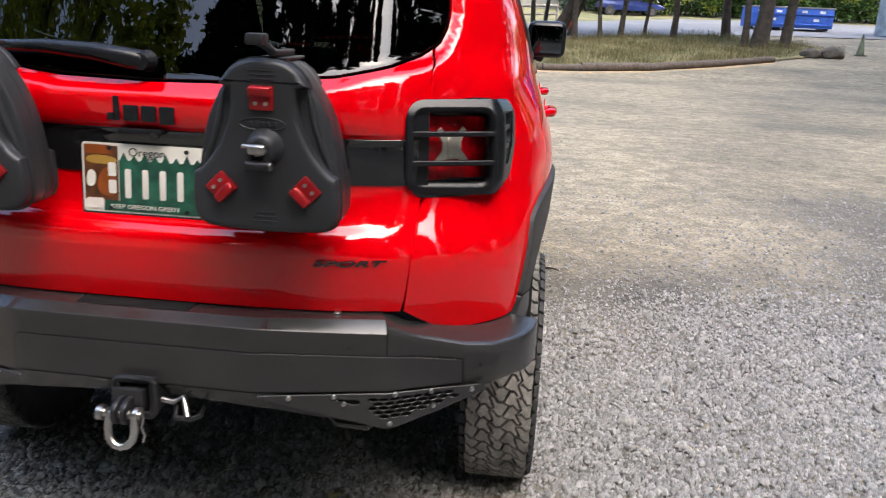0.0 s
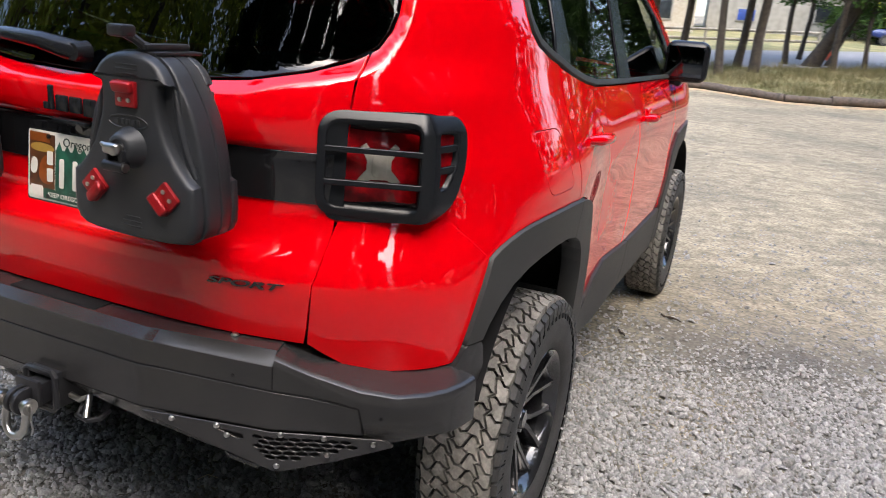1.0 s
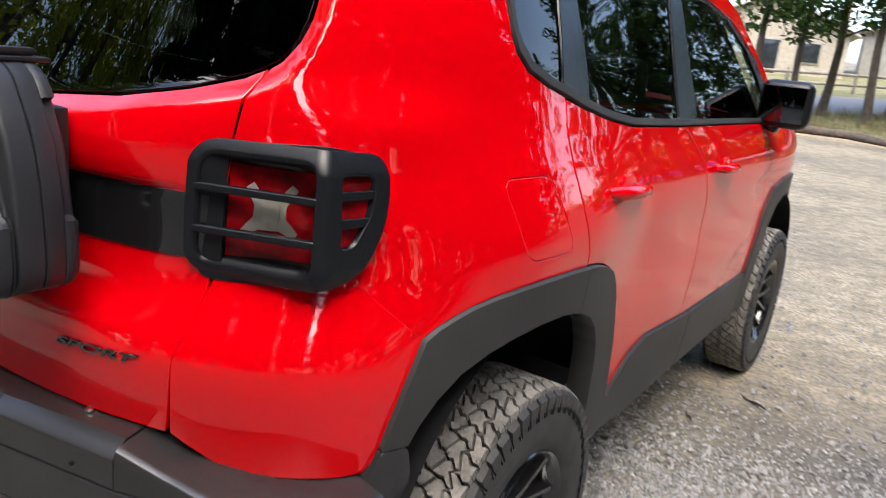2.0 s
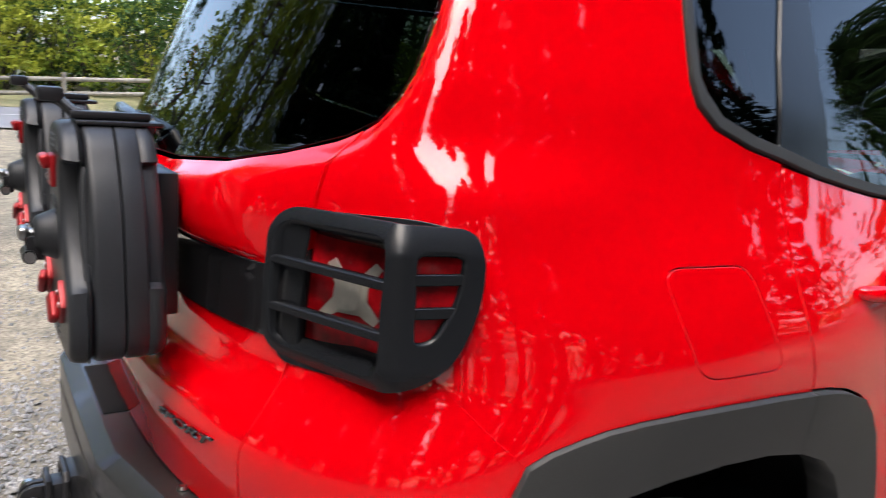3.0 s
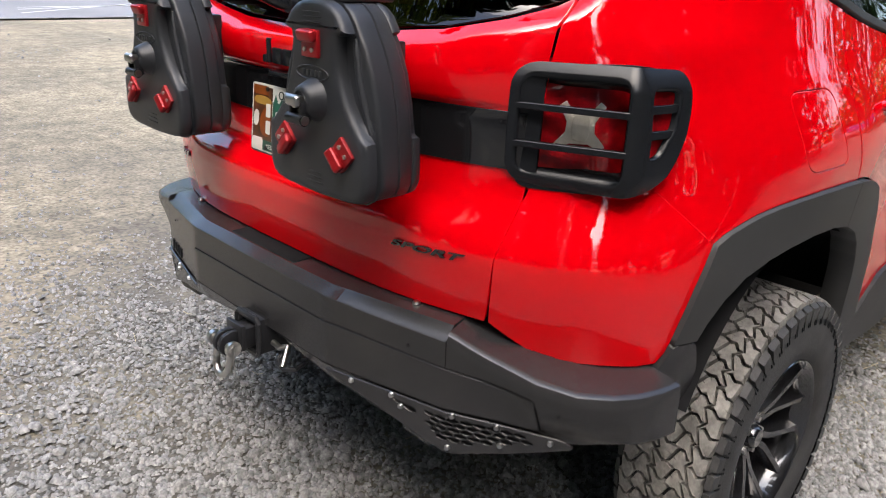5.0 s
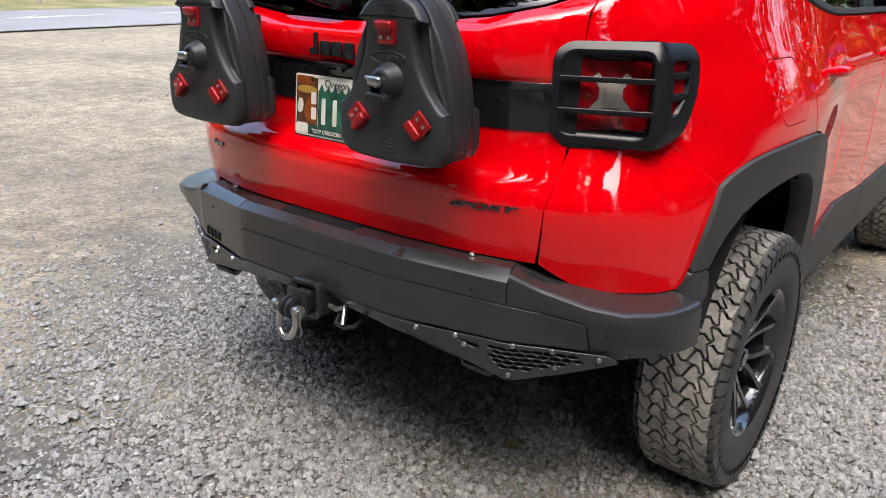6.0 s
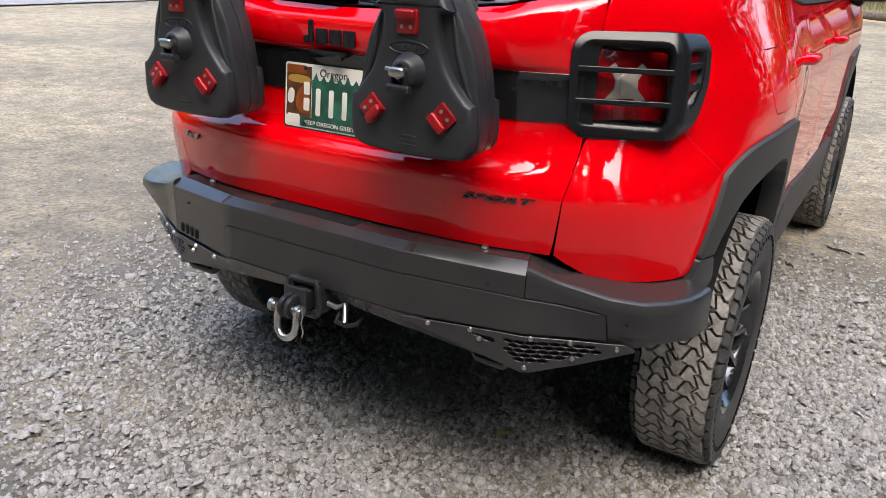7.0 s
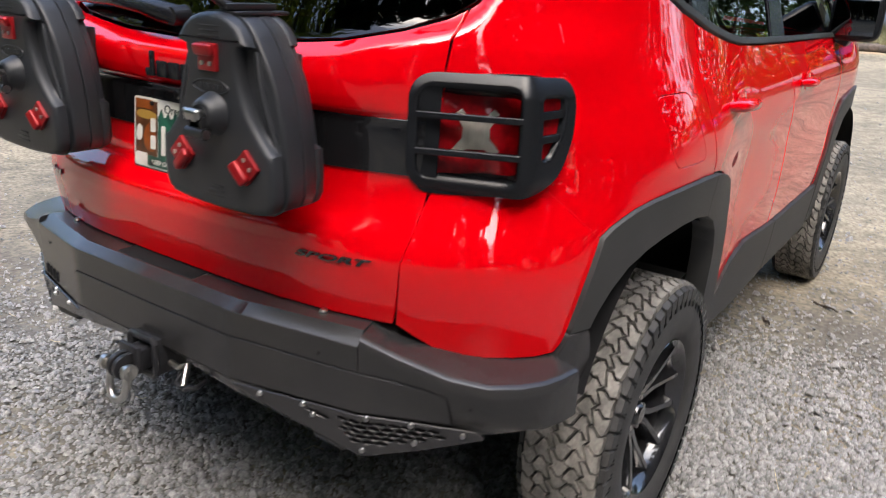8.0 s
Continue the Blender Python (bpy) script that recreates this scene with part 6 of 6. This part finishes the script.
# grass: blades on the island and the verge
def grass(name, area, count, tall, mat, label):
    r = np.random.default_rng(len(name))
    x0, y0, x1, y1 = area
    p = np.stack([r.uniform(x0, x1, count), r.uniform(y0, y1, count)], 1)
    if name == "tall_grass":
        near_y = np.interp(p[:, 0], [a for a, _ in island_near], [b for _, b in island_near])
        far_y = np.interp(p[:, 0], [a for a, _ in island_far], [b for _, b in island_far])
        p = p[(p[:, 1] > near_y + 0.3) & (p[:, 1] < far_y - 0.1)]
    n = len(p)
    z = rise(p[:, 0], p[:, 1])
    h, a = tall * r.uniform(0.25, 1.0, n) * (0.75 + 0.35 * np.sin(1.7 * p[:, 0] + 2.3 * np.sin(p[:, 1]))), r.uniform(0, 6.28, n)
    w, lean = 0.008 * r.uniform(0.7, 1.6, n), tall * 0.5 * r.normal(0, 0.5, (n, 2))
    c, s = np.cos(a) * w, np.sin(a) * w
    q = np.stack([np.stack([p[:, 0] - c, p[:, 1] - s, z], 1), np.stack([p[:, 0] + c, p[:, 1] + s, z], 1),
                  np.stack([p[:, 0] + lean[:, 0], p[:, 1] + lean[:, 1], z + h], 1)], 1).reshape(-1, 3)
    return tagged(part(name, (q.tolist(), [(3 * i, 3 * i + 1, 3 * i + 2) for i in range(n)]), mat, smooth=0), label, "grass", kind="stuff")


DRY = foliage("dry_grass_blades", (0.22, 0.185, 0.10), (0.085, 0.09, 0.036))
grass("tall_grass", (-6, 22.5, 14, 39), 60000, 0.5, DRY, "tall half-dry grass on the island")
grass("verge_grass", (-28.6, -16, -24.2, 16), 14000, 0.14, foliage("verge_blades", (0.20, 0.24, 0.05), (0.13, 0.16, 0.04)), "short green grass along the fence")

# log kerb, boulders, cone
WOOD = material("weathered_wood", (0.105, 0.082, 0.066), 0.9, grain=0.45, size=14, bump=0.8, second=(0.075, 0.06, 0.05), blotch=4)
kerb_line = [(-5.2, 23.2), (-1.2, 23.7), (1.2, 22.7), (2.4, 23.0), (4.6, 23.9), (7.2, 26.0), (9.6, 28.25)]
for (a, b), r in zip(zip(kerb_line, kerb_line[1:]), (0.13, 0.12, 0.11, 0.14, 0.13, 0.12)):
    bm = bmesh.new()
    pts = [(x, y, height(x, y) + r * 0.8 + 0.015 * math.sin(5 * x)) for x, y in line(a, b, 0.5)]
    tube(bm, pts, [r * (1 + 0.08 * math.sin(3.1 * k + a[0])) for k in range(len(pts))], 12)
    tagged(part("log", bm, WOOD), "weathered log laid as a kerb on dirt", "log", "log kerb")
ROCK = material("dark_boulder", (0.10, 0.085, 0.07), 0.95, grain=0.32, size=10, bump=0.6)
for x, y, s in ((11.7, 30.6, 0.30), (12.5, 30.7, 0.36)):
    bm = bmesh.new()
    bmesh.ops.create_icosphere(bm, subdivisions=3, radius=1)
    for vv in bm.verts:
        vv.co *= 1 + 0.22 * noise.noise(vv.co * 1.7 + Vector((x, y, 0)))
    bmesh.ops.transform(bm, matrix=pose(x, y, height(x, y) + s * 0.4) @ Matrix.Diagonal((s * 1.3, s, s * 0.8, 1)), verts=bm.verts)
    tagged(part("boulder", bm, ROCK), "dark earthy boulder at the island's end", "boulder")
bm = bmesh.new()
rod(bm, (0, 0, 0.03), (0, 0, 0.85), 0.16, 0.03, 20)
box(bm, (0, 0, 0.02), (0.4, 0.4, 0.04), 0.01)
cone = part("traffic_cone", bm, material("faded_green_plastic", (0.12, 0.14, 0.09), 0.7, grain=0.2))
cone.matrix_basis = pose(14.2, 32.3, height(14.2, 32.3))
tagged(cone, "weathered dull green marker cone", "cone")
bm = bmesh.new()
rod(bm, (0, 0, -0.1), (0, 0, 0.62), 0.17, 0.15, 16)
rod(bm, (0, 0, 0.60), (0, 0, 0.68), 0.16, 0.06, 16)
marker = part("orange_barrel", bm, material("orange_plastic", (0.75, 0.09, 0.02), 0.5, grain=0.1))
marker.matrix_basis = pose(2.6, 38.2, height(2.6, 38.2) + 0.1)
tagged(marker, "small orange barrel beside the road", "barrel")

# ---- split-rail fences ----
FENCE = material("grey_fence_wood", (0.30, 0.27, 0.22), 0.9, grain=0.3, size=12, bump=0.4, second=(0.20, 0.18, 0.15), blotch=2)


def fence(run, label):
    ob = thing("rail_fence", label, "fence", pose(*run[0], height(*run[0])))
    inv = ob.matrix_basis.inverted()
    for p in run:
        bm = bmesh.new()
        rod(bm, (*p, height(*p) - 0.2), (*p, height(*p) + 1.08), 0.085, 0.075, 9)
        bmesh.ops.transform(bm, matrix=inv, verts=bm.verts)
        part("post", bm, FENCE, ob)
    for p, q in zip(run, run[1:]):
        for h in (0.45, 0.90):
            bm = bmesh.new()
            mid = ((p[0] + q[0]) / 2, (p[1] + q[1]) / 2)
            sag = [min(0.2, max(-0.25, 0.05 * (k[1] - 3.2))) if label.endswith("verge") else 0 for k in (p, mid, q)]
            tube(bm, [(*k, height(*k) + h + s) for k, s in zip((p, mid, q), sag)], 0.07, 8)
            bmesh.ops.transform(bm, matrix=inv, verts=bm.verts)
            part("rail", bm, FENCE, ob)
    return ob


fence([(-26.2, -14.9 + 2.9 * k) for k in range(12)], "weathered split-rail fence along the verge")
fence([(-26.5 + 2.6 * k, 21.5 + 2.05 * k) for k in range(12)], "weathered split-rail fence beyond the road")

# ---- houses across the road ----
WALL = material("cream_siding", (0.36, 0.31, 0.235), 0.8, grain=0.1, size=6, second=(0.40, 0.355, 0.29))
WHITE = material("white_siding", (0.30, 0.285, 0.25), 0.8, grain=0.1, size=6, second=(0.22, 0.21, 0.185))
ROOF = material("pale_shingles", (0.40, 0.37, 0.35), 0.9, grain=0.25, size=30)
PANE = material("dark_window", (0.03, 0.035, 0.04), 0.1, grain=0.1)
BLUE = material("blue_paint", (0.02, 0.06, 0.28), 0.5, grain=0.2)


def house(at, w, d, h, gable, wall, label, openings):
    ob = thing("house", label, "house", at)
    bm = bmesh.new()
    prism(bm, [(-w / 2, -0.5), (w / 2, -0.5), (w / 2, h), (0, h + gable), (-w / 2, h)], 0, d, pose(0, 0, 0, 90) @ pose(0, 0, -d))
    part("wall", bm, wall, ob)
    for s in (-1, 1):
        bm = bmesh.new()
        slope = math.atan2(gable, w / 2)
        ln_ = math.hypot(gable, w / 2) + 0.6
        box(bm, (s * (w / 4 + 0.2), d / 2, h + gable / 2 - 0.02), (ln_, d + 1.0, 0.16), 0.02, pose(0, 0, 0, 0, math.degrees(slope) * s))
        part("roof", bm, ROOF, ob)
    for name, x, z, sx, sz, mat in openings:
        bm = bmesh.new()
        box(bm, (x, -0.03, z), (sx + 0.2, 0.08, sz + 0.2), 0.01)
        fr = part(name, bm, WHITE, ob)
        bm = bmesh.new()
        box(bm, (x, -0.06, z), (sx, 0.06, sz), 0.005)
        part("pane", bm, mat, fr)
    return ob


house(pose(-9.5, 50, height(-9.5, 50), 0, 0, 12), 9, 9, 2.7, 1.9, WALL, "cream bungalow with a low gable roof", [("window", 2.4, 1.4, 1.2, 1.1, PANE), ("door", 0.2, 1.0, 1.0, 2.0, PANE), ("window", -2.6, 1.4, 1.4, 1.1, PANE)])
house(pose(1.5, 57, height(1.5, 57), 0, 0, 8), 13, 7, 2.8, 1.4, WHITE, "long white house behind the trees", [("window", -4.0, 1.1, 1.1, 0.7, BLUE), ("window", 1.0, 1.5, 1.4, 1.1, PANE), ("window", 4.2, 1.5, 1.4, 1.1, PANE)])
bm = bmesh.new()
rod(bm, (0, 0, -0.3), (0, 0, 8.5), 0.13, 0.10, 12)
pole = part("utility_pole", bm, material("brown_pole_wood", (0.22, 0.12, 0.07), 0.9, grain=0.3, size=20))
pole.matrix_basis = pose(-4.5, 43.3, height(-4.5, 43.3))
tagged(pole, "brown wooden utility pole beside the road", "pole")

# ---- skips and a distant car ----
SKIP = material("blue_skip_paint", (0.035, 0.12, 0.50), 0.5, grain=0.15, size=5, second=(0.03, 0.09, 0.4))
STICKER = material("white_sticker", (0.7, 0.7, 0.7), 0.6, grain=0.05)


def skip(at, w):
    ob = thing("skip", "blue steel waste skip with a flat lid", "skip", at, "blue skips")
    bm = bmesh.new()
    prism(bm, [(-w / 2, 0.12), (w / 2, 0.12), (w / 2, 1.0), (w / 2 - 0.05, 1.16), (-w / 2 + 0.05, 1.16), (-w / 2, 1.0)], 0, 1.5, pose(0, 0, 0, 90), 0.03)
    part("body", bm, SKIP, ob)
    bm = bmesh.new()
    box(bm, (0, -0.75, 1.20), (w + 0.06, 1.56, 0.08), 0.02)
    part("lid", bm, material("grey_lid", (0.25, 0.26, 0.28), 0.6, grain=0.1), ob)
    for z in (0.3, 0.85):
        bm = bmesh.new()
        box(bm, (0, -1.52, z), (w, 0.06, 0.08), 0.01)
        part("rib", bm, SKIP, ob)
    for x, z in ((-0.4, 0.98), (0.6, 0.98), (0.3, 0.55)):
        bm = bmesh.new()
        box(bm, (x, -1.51, z), (0.3, 0.02, 0.14))
        part("sticker", bm, STICKER, ob)
    for x in (-w / 2 + 0.25, w / 2 - 0.25):
        bm = bmesh.new()
        box(bm, (x, -0.75, 0.06), (0.12, 1.3, 0.12))
        part("runner", bm, BLACK_METAL, ob)
    return ob


skip(pose(16.1, 46.4, height(16.1, 46.4), 0, 0, 4), 2.5)
skip(pose(13.75, 46.3, height(13.75, 46.3), 0, 0, 3), 2.0)
SALOON = material("dark_blue_paint", (0.02, 0.035, 0.14), 0.3, coat=0.8, grain=0.05)
saloon = thing("saloon_car", "dark blue saloon parked across the road", "car", pose(7.1, 53.4, height(7.1, 53.4) - 0.02, 0, 0, 4))
bm = bmesh.new()
prism(bm, chaikin([(-2.2, 0.35), (2.2, 0.35), (2.25, 0.7), (1.3, 0.88), (0.5, 0.95), (-1.3, 0.98), (-2.2, 0.9)], 1), -0.85, 0.85, pose(0, 0, 0, 90), 0.08)
part("body", bm, SALOON, saloon)
bm = bmesh.new()
prism(bm, chaikin([(-1.5, 0.93), (1.1, 0.9), (0.35, 1.36), (-0.9, 1.38)], 1), -0.68, 0.68, pose(0, 0, 0, 90), 0.06)
part("cabin", bm, PANE, saloon)
for x in (-1.35, 1.4):
    for y in (-0.8, 0.8):
        bm = bmesh.new()
        rod(bm, (x, y - 0.1, 0.32), (x, y + 0.1, 0.32), 0.32, seg=20)
        wheel_ob = part("wheel", bm, RUBBER, saloon)
        bm = bmesh.new()
        rod(bm, (x, y - 0.105, 0.32), (x, y + 0.105, 0.32), 0.19, seg=16)
        part("hubcap", bm, STEEL, wheel_ob)
bm = bmesh.new()
prism(bm, [(-1.5, 0), (1.5, 0), (1.5, 2.6), (-1.5, 2.6)], 0, 2.4, pose(0, 0, 0, 90), 0.03)
for k in range(9):
    box(bm, (-1.35 + k * 0.337, 0.0, 1.3), (0.05, 0.06, 2.4))
shed = part("metal_container", bm, material("pale_corrugated_steel", (0.42, 0.46, 0.48), 0.5, metal=0.2, grain=0.1))
shed.matrix_basis = pose(20.95, 44.5, height(20.95, 44.5), 0, 0, 5)
tagged(shed, "pale grey corrugated steel container", "container")
